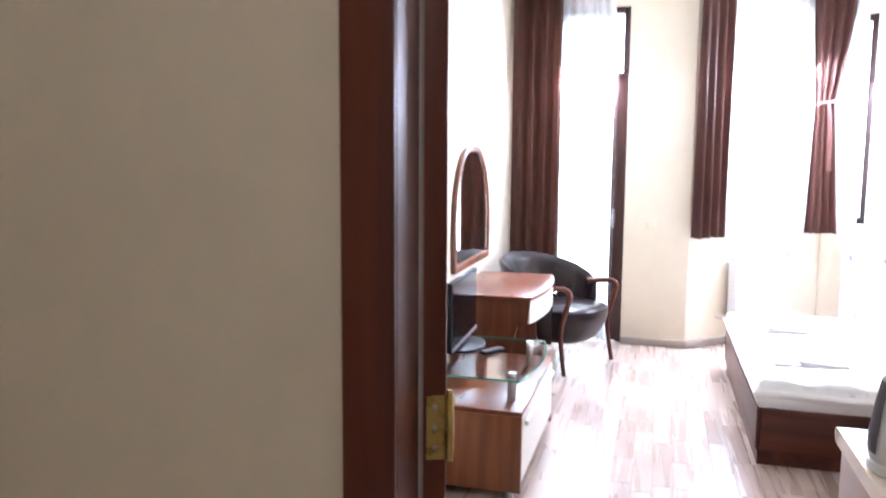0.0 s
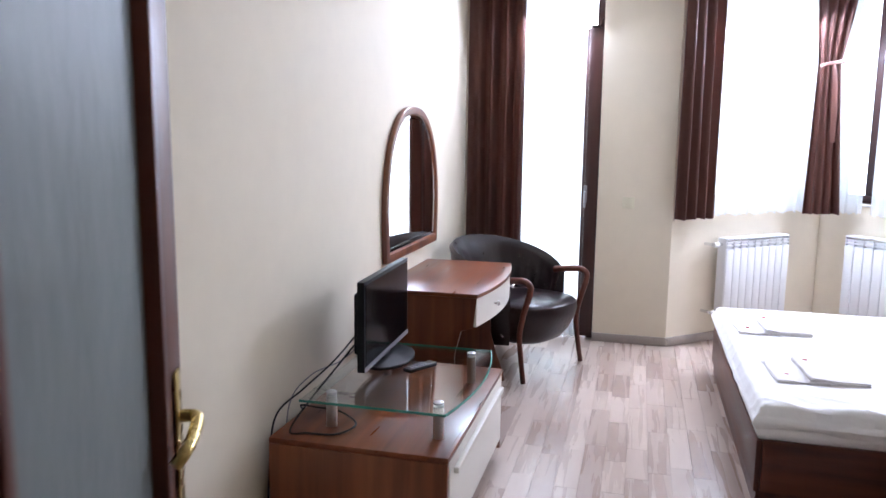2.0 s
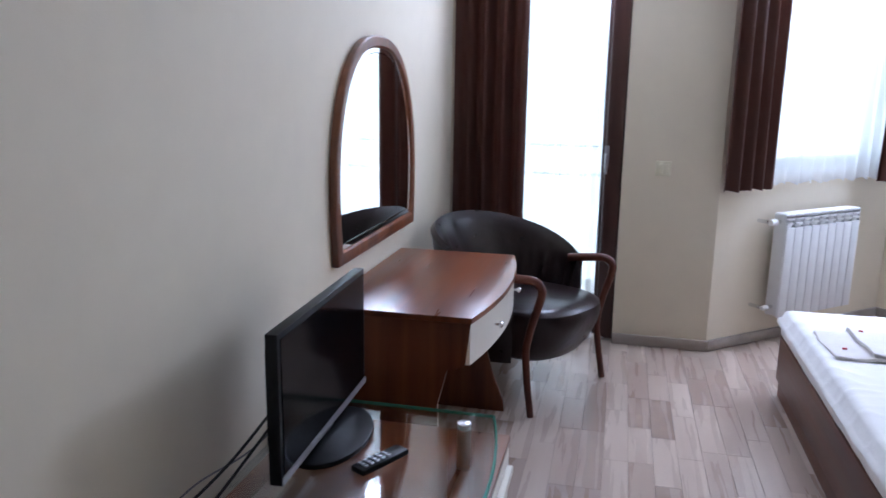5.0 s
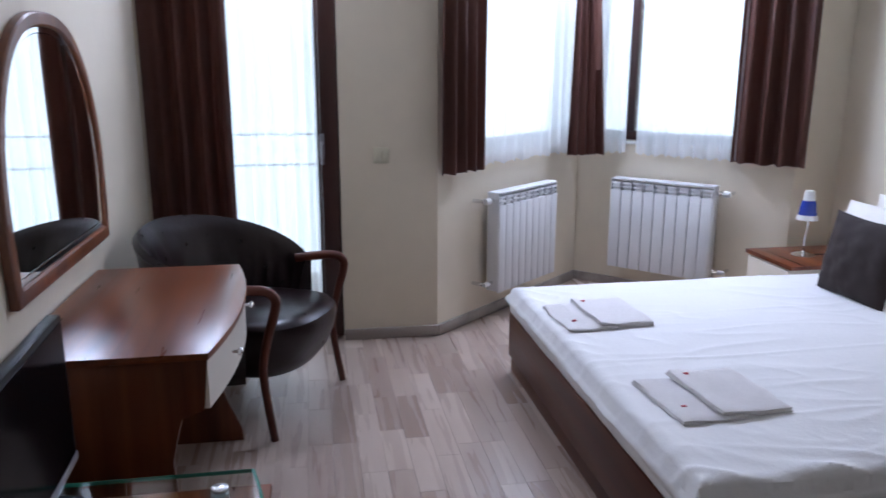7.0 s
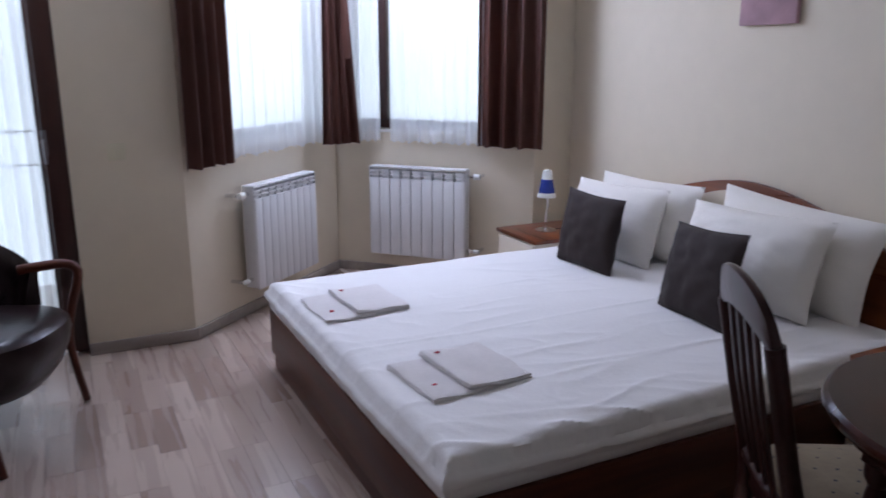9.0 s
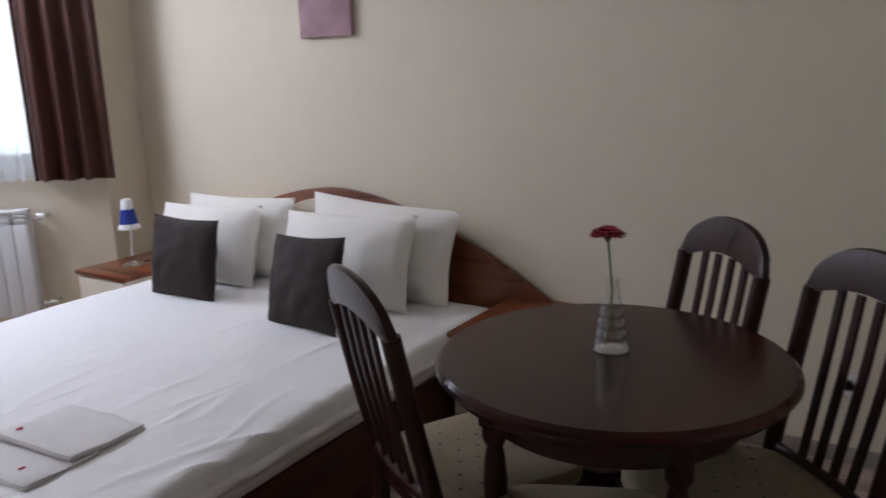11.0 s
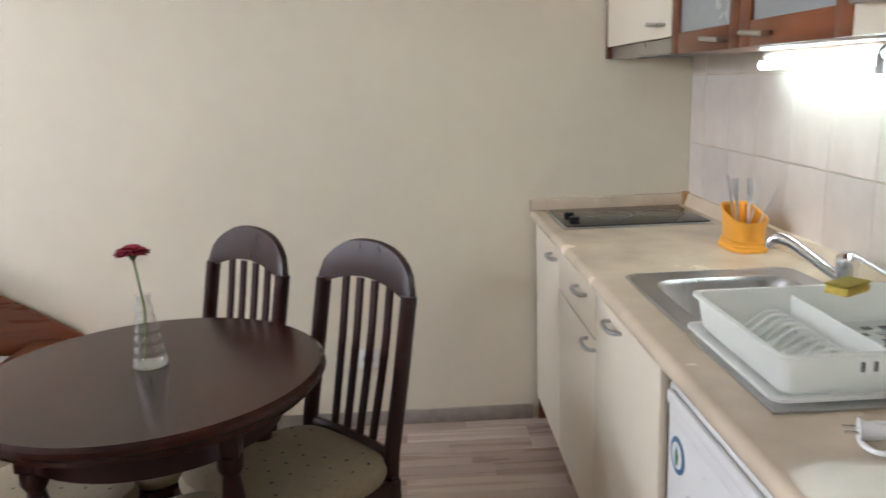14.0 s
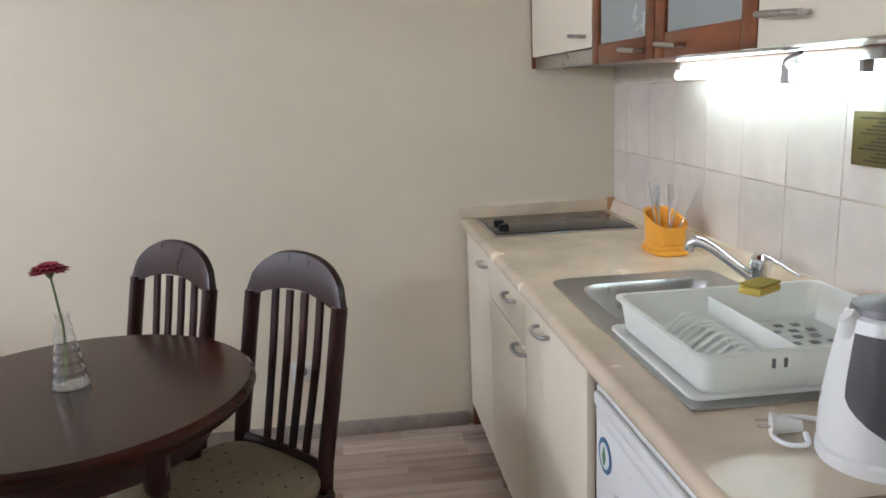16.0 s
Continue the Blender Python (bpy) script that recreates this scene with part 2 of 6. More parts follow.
STICKER = mat("blue_sticker", (0.05, 0.16, 0.30), 0.4)
GREEN_PRINT = mat("green_print", (0.04, 0.2, 0.06), 0.4)
TUBE = glow("lit_tube", (0.76, 1.0, 0.99), 14.0)


MILKY = cloth_sheer("milky_plastic", (0.97, 0.98, 0.96), 0.06, 0.35)


# ---- mesh helpers ----
def box_bm(x0, y0, z0, x1, y1, z1, bevel=0.0, seg=2):
    bm = bmesh.new()
    bmesh.ops.create_cube(bm, size=1.0)
    for v in bm.verts:
        v.co = Vector((x0 if v.co.x < 0 else x1, y0 if v.co.y < 0 else y1, z0 if v.co.z < 0 else z1))
    if bevel:
        bmesh.ops.bevel(bm, geom=bm.edges[:], offset=bevel, segments=seg, affect="EDGES", profile=0.5)
    return bm


def lathe_bm(profile, steps=24, centre=(0, 0, 0), cap=True):
    """A turned body from (radius, height) pairs, bottom first."""
    bm = bmesh.new()
    rings = []
    for r, z in profile:
        rings.append([bm.verts.new((centre[0] + r * math.cos(2 * math.pi * i / steps), centre[1] + r * math.sin(2 * math.pi * i / steps), centre[2] + z)) for i in range(steps)])
    for a, b in zip(rings, rings[1:]):
        for i in range(steps):
            bm.faces.new((a[i], a[(i + 1) % steps], b[(i + 1) % steps], b[i]))
    if cap:
        bm.faces.new(rings[0][::-1])
        bm.faces.new(rings[-1])
    return bm


def smooth_path(points, steps=6):
    """Catmull-Rom through the points."""
    pts = [Vector(p) for p in points]
    ext = [2 * pts[0] - pts[1]] + pts + [2 * pts[-1] - pts[-2]]
    out = []
    for i in range(1, len(ext) - 2):
        p0, p1, p2, p3 = ext[i - 1:i + 3]
        for k in range(steps):
            t = k / steps
            out.append(0.5 * ((2 * p1) + (p2 - p0) * t + (2 * p0 - 5 * p1 + 4 * p2 - p3) * t * t + (3 * p1 - p0 - 3 * p2 + p3) * t ** 3))
    out.append(pts[-1])
    return out


def tube_bm(points, radius, sides=10, smooth=6, flat=1.0, up=(0, 0, 1)):
    """A round or oval rod along a smoothed path; radius is a number or a function of 0..1."""
    path = smooth_path(points, smooth) if smooth else [Vector(p) for p in points]
    bm = bmesh.new()
    rings = []
    s = None
    for i, p in enumerate(path):
        d = (path[min(i + 1, len(path) - 1)] - path[max(i - 1, 0)]).normalized()
        if s is None:
            ref = Vector(up)
            if abs(d.dot(ref)) > 0.95:
                ref = Vector((1, 0, 0)) if abs(d.x) < 0.9 else Vector((0, 1, 0))
            s = d.cross(ref).normalized()
        else:
            s = (s - d * s.dot(d)).normalized()
        u = s.cross(d).normalized()
        r = radius(i / (len(path) - 1)) if callable(radius) else radius
        rings.append([bm.verts.new(p + s * math.cos(2 * math.pi * k / sides) * r + u * math.sin(2 * math.pi * k / sides) * r * flat) for k in range(sides)])
    for a, b in zip(rings, rings[1:]):
        for k in range(sides):
            bm.faces.new((a[k], a[(k + 1) % sides], b[(k + 1) % sides], b[k]))
    bm.faces.new(rings[0][::-1])
    bm.faces.new(rings[-1])
    return bm


def prism_bm(outline, axis, lo, hi, bevel=0.0):
    """A flat outline (list of 2D points) given thickness along one axis."""
    bm = bmesh.new()

    def at(p, h):
        return {"x": (h, p[0], p[1]), "y": (p[0], h, p[1]), "z": (p[0], p[1], h)}[axis]

    a = [bm.verts.new(at(p, lo)) for p in outline]
    b = [bm.verts.new(at(p, hi)) for p in outline]
    n = len(outline)
    bm.faces.new(a[::-1])
    bm.faces.new(b)
    for i in range(n):
        bm.faces.new((a[i], a[(i + 1) % n], b[(i + 1) % n], b[i]))
    bmesh.ops.recalc_face_normals(bm, faces=bm.faces[:])
    if bevel:
        rim = [e for e in bm.edges if any(len(f.verts) > 4 for f in e.link_faces)] if n > 4 else bm.edges[:]
        bmesh.ops.bevel(bm, geom=rim, offset=bevel, segments=2, affect="EDGES", profile=0.5)
    return bm


def join(*bms):
    """Several bmeshes as one."""
    out = bmesh.new()
    for b in bms:
        me = bpy.data.meshes.new("tmp")
        b.to_mesh(me)
        b.free()
        out.from_mesh(me)
        bpy.data.meshes.remove(me)
    return out


def mesh_of(name, bm, material, smooth=True):
    bmesh.ops.recalc_face_normals(bm, faces=bm.faces[:])
    me = bpy.data.meshes.new(name)
    bm.to_mesh(me)
    bm.free()
    for m in material if isinstance(material, (list, tuple)) else [material]:
        me.materials.append(m)
    if smooth:
        for p in me.polygons:
            p.use_smooth = True
        me.set_sharp_from_angle(angle=radians(38))
    return me


def part(name, bm, material, parent, label=""):
    ob = new(name, mesh_of(name, bm, material))
    ob.parent = parent
    return tagged(ob, label)


def thing(name, label, category, at=(0, 0, 0), turn=0.0, group="", kind=""):
    ob = new(name)
    ob.matrix_basis = pose(*at, 0, 0, turn)
    ob.empty_display_size = 0.1
    return tagged(ob, label, category, group, kind)


def solid(name, bm, material, label, category, kind="", group="", at=None, turn=0.0):
    ob = new(name, mesh_of(name, bm, material))
    if at:
        ob.matrix_basis = pose(*at, 0, 0, turn)
    return tagged(ob, label, category, group, kind)


def structure(name, bm, material, label, category="wall"):
    return solid(name, bm, material, label, category, "structure")


# ---- the room: walls, openings, ceiling, floor ----
W, H, BACK = 3.78, 2.95, 6.05          # right wall, ceiling, balcony wall
KITCHEN = 1.10                        # tiled face
DOOR_Y0, DOOR_Y1 = 0.83, 0.93
APEX = (2.581, 7.054)                 # corner of the bay
BAY_L, BAY_R = (1.45, BACK), (3.512, BACK)
SILL, HEAD = 0.975, 2.7

structure("floor", box_bm(-0.35, -1.7, -0.08, 4.1, 7.5, -0.004), GROUT, "laminate floor bed under light oak strips", "floor")
structure("ceiling", box_bm(-0.35, -1.7, H, 4.1, 7.6, H + 0.1), WHITE_PAINT, "plain white painted ceiling", "ceiling")
structure("wall_left", box_bm(-0.15, DOOR_Y1, 0, 0, BACK + 0.25, H), PLASTER, "cream painted wall behind the desk")
structure("wall_right", box_bm(W, DOOR_Y0, 0, W + 0.15, BACK + 0.25, H), PLASTER, "cream painted wall behind bed and table")
# door wall with opening
DX0, DX1, DTOP = 0.815, 1.60, 2.06
structure("wall_door", join(box_bm(-0.35, DOOR_Y0, 0, DX0 - 0.01, DOOR_Y1, H), box_bm(DX0 - 0.01, DOOR_Y0, DTOP, DX1 + 0.01, DOOR_Y1, H)), PLASTER, "cream painted wall around the entrance door")
structure("wall_kitchen", box_bm(DX1 + 0.01, DOOR_Y0, 0, W, KITCHEN - 0.012, H), PLASTER, "cream painted wall behind the kitchenette")
# entrance hall
structure("hall_wall_left", box_bm(-0.35, -1.7, 0, -0.2, DOOR_Y0, H), PLASTER, "plain cream hall wall")
structure("hall_wall_right", box_bm(2.6, -1.7, 0, 2.75, DOOR_Y0, H), PLASTER, "plain cream hall wall")
structure("hall_wall_back", box_bm(-0.2, -1.7, 0, 2.6, -1.55, H), PLASTER, "plain cream hall wall")
# balcony wall
BX0, BX1, BTOP = 0.22, 0.945, 2.7
structure("wall_balcony", join(box_bm(0, BACK, 0, BX0, BACK + 0.25, H), box_bm(BX0, BACK, BTOP, BX1, BACK + 0.25, H), box_bm(BX1, BACK, 0, BAY_L[0], BACK + 0.25, H)), PLASTER, "cream painted wall beside the balcony door")
structure("wall_return", box_bm(BAY_R[0], BACK, 0, W, BACK + 0.25, H), PLASTER, "narrow cream wall beside the bay")


def along(a, b, s, out, z):
    d = (Vector(b) - Vector(a)).normalized()
    n = Vector((-d.y, d.x))
    p = Vector(a) + d * s + n * out
    return (p.x, p.y, z)


def slab(a, b, s0, s1, z0, z1, o0, o1, bevel=0.0):
    """A block along the line a-b, from s0 to s1, from o0 to o1 outwards."""
    bm = box_bm(s0, o0, z0, s1, o1, z1, bevel)
    d = (Vector(b) - Vector(a)).normalized()
    bm.transform(Matrix.Translation((a[0], a[1], 0)) @ Matrix.Rotation(math.atan2(d.y, d.x), 4, "Z"))
    return bm


LEN1 = (Vector(APEX) - Vector(BAY_L)).length
LEN2 = (Vector(BAY_R) - Vector(APEX)).length
T = 0.22
W1 = (0.22, LEN1 - 0.06)
W2 = (0.06, LEN2 - 0.20)


def bay_wall(name, a, b, length, win, ext0, ext1):
    structure(name, join(slab(a, b, -ext0, length + ext1, 0, SILL, 0, T), slab(a, b, -ext0, length + ext1, HEAD, H, 0, T), slab(a, b, -ext0, win[0], SILL, HEAD, 0, T), slab(a, b, win[1], length + ext1, SILL, HEAD, 0, T)), PLASTER, "cream painted bay wall under the window")


bay_wall("wall_bay_1", BAY_L, APEX, LEN1, W1, 0.0, 0.0)
bay_wall("wall_bay_2", APEX, BAY_R, LEN2, W2, 0.0, 0.0)
structure("bay_corner", prism_bm([APEX, along(BAY_L, APEX, LEN1, T, 0)[:2], (APEX[0] + 0.01, APEX[1] + 0.31), along(APEX, BAY_R, 0, T, 0)[:2]], "z", 0, H), PLASTER, "outer corner of the bay")


def window_set(name, a, b, win, bars):
    root = thing(name, "dark brown framed window in the bay, closed", "window", kind="structure")
    lo, hi = win
    f = 0.055
    part("window_frame", join(slab(a, b, lo, lo + f, SILL, HEAD, 0.09, 0.15, 0.004), slab(a, b, hi - f, hi, SILL, HEAD, 0.09, 0.15, 0.004), slab(a, b, lo + f, hi - f, SILL, SILL + f, 0.09, 0.15, 0.004), slab(a, b, lo + f, hi - f, HEAD - f, HEAD, 0.09, 0.15, 0.004)), FRAME_WOOD, root)
    for s in bars:
        part("mullion", slab(a, b, s - 0.028, s + 0.028, SILL + f, HEAD - f, 0.085, 0.155, 0.004), FRAME_WOOD, root)
    edges = [lo + f, *[v for s in bars for v in (s - 0.028, s + 0.028)], hi - f]
    for s0, s1 in zip(edges[::2], edges[1::2]):
        p = part("pane", slab(a, b, s0, s1, SILL + f, HEAD - f, 0.115, 0.121), CLEAR, root)
        p.visible_shadow = False
    part("window_sill", slab(a, b, lo - 0.02, hi + 0.02, SILL - 0.02, SILL, -0.012, 0.088, 0.004), WHITE_PAINT, root)


window_set("window_1", BAY_L, APEX, W1, [])
window_set("window_2", APEX, BAY_R, W2, [0.315])

# balcony door: fixed frame, sash, glass, handle
bd = thing("door_2", "dark brown framed glazed balcony door, closed", "balcony door", kind="structure")
part("door_frame", join(box_bm(BX0, BACK + 0.07, 0, BX0 + 0.05, BACK + 0.15, BTOP, 0.004), box_bm(BX1 - 0.05, BACK + 0.07, 0, BX1, BACK + 0.15, BTOP, 0.004), box_bm(BX0 + 0.05, BACK + 0.07, BTOP - 0.05, BX1 - 0.05, BACK + 0.15, BTOP, 0.004)), FRAME_WOOD, bd)
part("sash", join(box_bm(BX0 + 0.05, BACK + 0.05, 0.02, BX0 + 0.12, BACK + 0.13, BTOP - 0.05, 0.006), box_bm(BX1 - 0.095, BACK + 0.03, 0.02, BX1 - 0.004, BACK + 0.069, 2.17, 0.006), box_bm(BX1 - 0.12, BACK + 0.07, 0.02, BX1 - 0.05, BACK + 0.13, 2.17, 0.006), box_bm(BX0 + 0.12, BACK + 0.05, 0.02, BX1 - 0.12, BACK + 0.13, 0.12, 0.006), box_bm(BX0 + 0.12, BACK + 0.05, BTOP - 0.12, BX1 - 0.12, BACK + 0.13, BTOP - 0.05, 0.006)), FRAME_WOOD, bd)
pane = part("pane", box_bm(BX0 + 0.12, BACK + 0.085, 0.12, BX1 - 0.12, BACK + 0.091, BTOP - 0.12), CLEAR, bd)
pane.visible_shadow = False
part("handle", join(box_bm(BX1 - 0.10, BACK + 0.02, 0.98, BX1 - 0.075, BACK + 0.03, 1.10, 0.003), tube_bm([(BX1 - 0.0875, BACK + 0.025, 1.05), (BX1 - 0.0875, BACK - 0.012, 1.05), (BX1 - 0.0875, BACK - 0.014, 1.0), (BX1 - 0.0875, BACK - 0.014, 0.95)], 0.008, 8, 4)), GREY, bd, "grey lever handle")

part("stay", join(box_bm(BX1 - 0.09, BACK + 0.032, 2.1705, BX1 - 0.03, BACK + 0.066, 2.185, 0.003), tube_bm([(BX1 - 0.04, BACK + 0.04, 2.18), (BX1 - 0.02, BACK + 0.045, 2.215), (BX1 - 0.01, BACK + 0.07, 2.23)], 0.006, 8, 4)), FRAME_WOOD, bd, "dark tilt stay on the leaf")

# outside: pale street haze beyond the glass
structure("backdrop", box_bm(-22, 15, -14, 26, 15.2, 22), glow("pale_overcast_distance", (0.90, 0.95, 1.0), 2.7), "pale overcast distance", "backdrop")
structure("ground", box_bm(-22, 7.6, -6.0, 26, 14.9, -5.8), mat("pale_paving", (0.3, 0.3, 0.29), 0.9, noise_scale=0.8, vary=0.2), "pale grey paving far below the window", "ground")
# balcony slab and rail
RAIL = mat("pale_painted_rail", (0.85, 0.86, 0.86), 0.4, noise_scale=8, vary=0.02)
bal = thing("balcony", "pale balcony with a white metal rail", "balcony", kind="structure")
part("balcony_slab", box_bm(-0.6, BACK + 0.25, -0.25, 1.45, BACK + 1.3, -0.03), mat("balcony_tiles", (0.5, 0.48, 0.45), 0.8, noise_scale=6, vary=0.1), bal)
for zz in (0.80, 1.0):
    part("rail", tube_bm([(-0.6, BACK + 1.25, zz), (1.45, BACK + 1.25, zz)], 0.007, 8, 0), RAIL, bal)
for xx in (-0.58, 1.43):
    part("post", box_bm(xx - 0.02, BACK + 1.23, -0.03, xx + 0.02, BACK + 1.27, 1.0, 0.003), WHITE_PAINT, bal)


def skirting(name, bm):
    structure(name, bm, SKIRT, "grey-brown skirting board", "baseboard")


skirting("baseboard_left", box_bm(0, 0.98, 0, 0.016, BACK, 0.06, 0.003))
skirting("baseboard_right", box_bm(W - 0.016, 1.72, 0, W, BACK, 0.06, 0.003))
skirting("baseboard_balcony", box_bm(BX1, BACK - 0.016, 0, BAY_L[0] + 0.006, BACK, 0.06, 0.003))
skirting("baseboard_bay_1", slab(BAY_L, APEX, 0, LEN1 - 0.017, 0, 0.06, -0.016, 0, 0.003))
skirting("baseboard_bay_2", slab(APEX, BAY_R, 0, LEN2, 0, 0.06, -0.016, 0, 0.003))
skirting("baseboard_return", box_bm(BAY_R[0], BACK - 0.016, 0, W - 0.017, BACK, 0.06, 0.003))
skirting("baseboard_hall", box_bm(-0.2, DOOR_Y0 - 0.016, 0, DX0 - 0.08, DOOR_Y0, 0.06, 0.003))

# entrance door: casing, jambs, leaf standing open
dr = thing("door_1", "red-brown wooden entrance door with frosted glass, standing open", "door", kind="structure")
part("casing", join(box_bm(DX0 - 0.065, DOOR_Y0 - 0.014, 0, DX0 + 0.020, DOOR_Y0, DTOP + 0.07, 0.003), box_bm(DX1 - 0.002, DOOR_Y0 - 0.014, 0, DX1 + 0.072, DOOR_Y0, DTOP + 0.07, 0.003), box_bm(DX0 + 0.020, DOOR_Y0 - 0.014, DTOP, DX1 - 0.002, DOOR_Y0, DTOP + 0.07, 0.003)), DOOR_WOOD, dr)
part("jamb", join(box_bm(DX0 - 0.009, DOOR_Y0, 0, DX0 + 0.02, DOOR_Y1 + 0.004, DTOP), box_bm(DX1 - 0.02, DOOR_Y0, 0, DX1 + 0.009, DOOR_Y1 + 0.004, DTOP), box_bm(DX0 + 0.02, DOOR_Y0, DTOP - 0.03, DX1 - 0.02, DOOR_Y1 + 0.004, DTOP)), DOOR_WOOD, dr)
part("casing", join(box_bm(DX0 - 0.072, DOOR_Y1, 0, DX0 - 0.01, DOOR_Y1 + 0.012, DTOP + 0.07, 0.003), box_bm(DX0 - 0.01, DOOR_Y1 + 0.005, DTOP, DX1, DOOR_Y1 + 0.012, DTOP + 0.07, 0.003)), DOOR_WOOD, dr)
HINGE, LEAF_TURN, LEAF = (0.857, 0.955), 114.2, 0.755
LS, RS = 0.10, LEAF - 0.14             # glass opening in the leaf
leaf = part("leaf", join(box_bm(0, -0.02, 0.01, LS, 0.02, 2.03, 0.004), box_bm(RS, -0.02, 0.01, LEAF, 0.02, 2.03, 0.004), box_bm(LS, -0.02, 0.01, RS, 0.02, 0.22, 0.004), box_bm(LS, -0.02, 1.92, RS, 0.02, 2.03, 0.004)), DOOR_WOOD, dr)
leaf.matrix_basis = pose(HINGE[0], HINGE[1], 0, 0, 0, LEAF_TURN)
part("glass", box_bm(LS, -0.004, 0.22, RS, 0.004, 1.92), DOOR_GLASS, leaf, "grey-green patterned frosted glass panel")
part("edge_bead", join(box_bm(LS - 0.01, -0.026, 0.215, LS + 0.01, 0.026, 1.925, 0.004), box_bm(RS - 0.01, -0.026, 0.215, RS + 0.01, 0.026, 1.925, 0.004)), DOOR_WOOD, leaf)
for side in (-1, 1):
    part("handle", join(box_bm(LEAF - 0.075, side * 0.021, 0.87, LEAF - 0.04, side * 0.027, 1.10, 0.004) if side > 0 else box_bm(LEAF - 0.075, -0.027, 0.87, LEAF - 0.04, -0.021, 1.10, 0.004), tube_bm([(LEAF - 0.057, side * 0.02, 1.03), (LEAF - 0.057, side * 0.045, 1.03), (LEAF - 0.075, side * 0.053, 1.028), (LEAF - 0.125, side * 0.052, 1.02), (LEAF - 0.155, side * 0.048, 1.015), (LEAF - 0.162, side * 0.036, 1.0)], 0.0095, 10, 6)), BRASS, leaf, "brass lever handle on a long plate")
for zz in (0.21, 1.05, 1.82):
    hg = part("hinge", join(box_bm(-0.0025, -0.019, zz - 0.055, -0.0004, 0.014, zz + 0.055), lathe_bm([(0.0075, 0), (0.0075, 0.11), (0.004, 0.12)], 12, (-0.006, -0.024, zz - 0.055))), BRASS, leaf, "brass hinge")
    for dz in (-0.035, 0.0, 0.035):
        screw = lathe_bm([(0.0045, 0), (0.003, 0.0012)], 10)
        screw.transform(pose(-0.0026, 0.0, zz + dz, 0, -90, 0))
        part("screw", screw, STEEL, hg)

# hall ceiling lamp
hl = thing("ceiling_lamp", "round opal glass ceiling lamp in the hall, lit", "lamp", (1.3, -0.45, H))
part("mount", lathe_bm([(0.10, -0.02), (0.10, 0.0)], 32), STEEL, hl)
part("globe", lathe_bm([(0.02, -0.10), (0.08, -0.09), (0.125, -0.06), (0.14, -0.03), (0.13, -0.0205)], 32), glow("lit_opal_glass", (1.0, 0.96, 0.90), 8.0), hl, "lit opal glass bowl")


# ---- curtains ----
def curtain_bm(points, z0, z1, folds, depth, pinch=None, ragged=0.0, seed=1, rows=24, thick=0.0):
    """Hanging cloth along a plan line of two points, in folds; pinch(z) scales the width towards one side."""
    rnd = random.Random(seed)
    (ax, ay), (bx, by) = points
    d = Vector((bx - ax, by - ay))
    length = d.length
    d.normalize()
    n = Vector((-d.y, d.x))
    cols = folds * 10
    ph = [rnd.uniform(-0.5, 0.5) for _ in range(folds + 2)]
    am = [rnd.uniform(0.6, 1.2) for _ in range(folds + 2)]
    bm = bmesh.new()
    grid = []
    for r in range(rows + 1):
        v = r / rows
        z = z1 + (z0 - z1) * v
        row = []
        for c in range(cols + 1):
            u = c / cols
            k = u * folds
            i = int(k)
            wave = math.sin(2 * math.pi * k + ph[i] * (k - i) * (1 - (k - i)) * 4) * am[i] * depth * (0.75 + 0.35 * v)
            wave += 0.3 * depth * math.sin(5.1 * k + 2.2 * v + seed)
            s, o = u, wave
            if pinch:
                w, shift = pinch(v)
                s = u * w + shift
                o = wave * (0.4 + 0.6 * w) + (1 - w) * 0.02
            zz = z + (ragged * math.sin(9 * k + seed) if r == rows else 0)
            p = Vector((ax, ay)) + d * (s * length) + n * o
            row.append(bm.verts.new((p.x, p.y, zz)))
        grid.append(row)
    for a, b in zip(grid, grid[1:]):
        for c in range(cols):
            bm.faces.new((a[c], a[c + 1], b[c + 1], b[c]))
    if thick:
        bmesh.ops.solidify(bm, geom=bm.faces[:], thickness=thick)
    return bm


def curtain(name, bm, material, label):
    return solid(name, bm, material, label, "curtain")


def drape(bm, material, label):
    """A lined drape: the cloth and the gathered heading tape on top."""
    root = thing("drape", label, "curtain")
    cloth = part("cloth", bm, material, root)
    co = [v.co.copy() for v in cloth.data.vertices if v.co.z > 2.84]
    a, b = min(co, key=lambda c: c.x), max(co, key=lambda c: c.x)
    part("heading_tape", tube_bm([a, b], 0.014, 8, 0, 1.6), material, root)
    return root


drape(curtain_bm([(0.035, BACK - 0.09), (0.43, BACK - 0.09)], 0.03, 2.86, 4, 0.035, seed=3, thick=0.003), DRAPE, "dark brown satin drape beside the balcony door")
drape(curtain_bm([along(BAY_L, APEX, -0.07, -0.10, 0)[:2], along(BAY_L, APEX, 0.29, -0.09, 0)[:2]], 0.895, 2.86, 4, 0.028, ragged=0.004, seed=5, thick=0.003), DRAPE, "dark brown satin drape hanging in the bay")


def tied(v):
    """Wide at the rail, gathered by a tie-back, slightly flared below."""
    tie = 0.455
    if v < tie:
        k = v / tie
        w = 0.68 - 0.36 * k ** 1.3
    else:
        k = (v - tie) / (1 - tie)
        w = 0.32 + 0.22 * k
    return w, 0.05 + 0.28 * (1 - w)


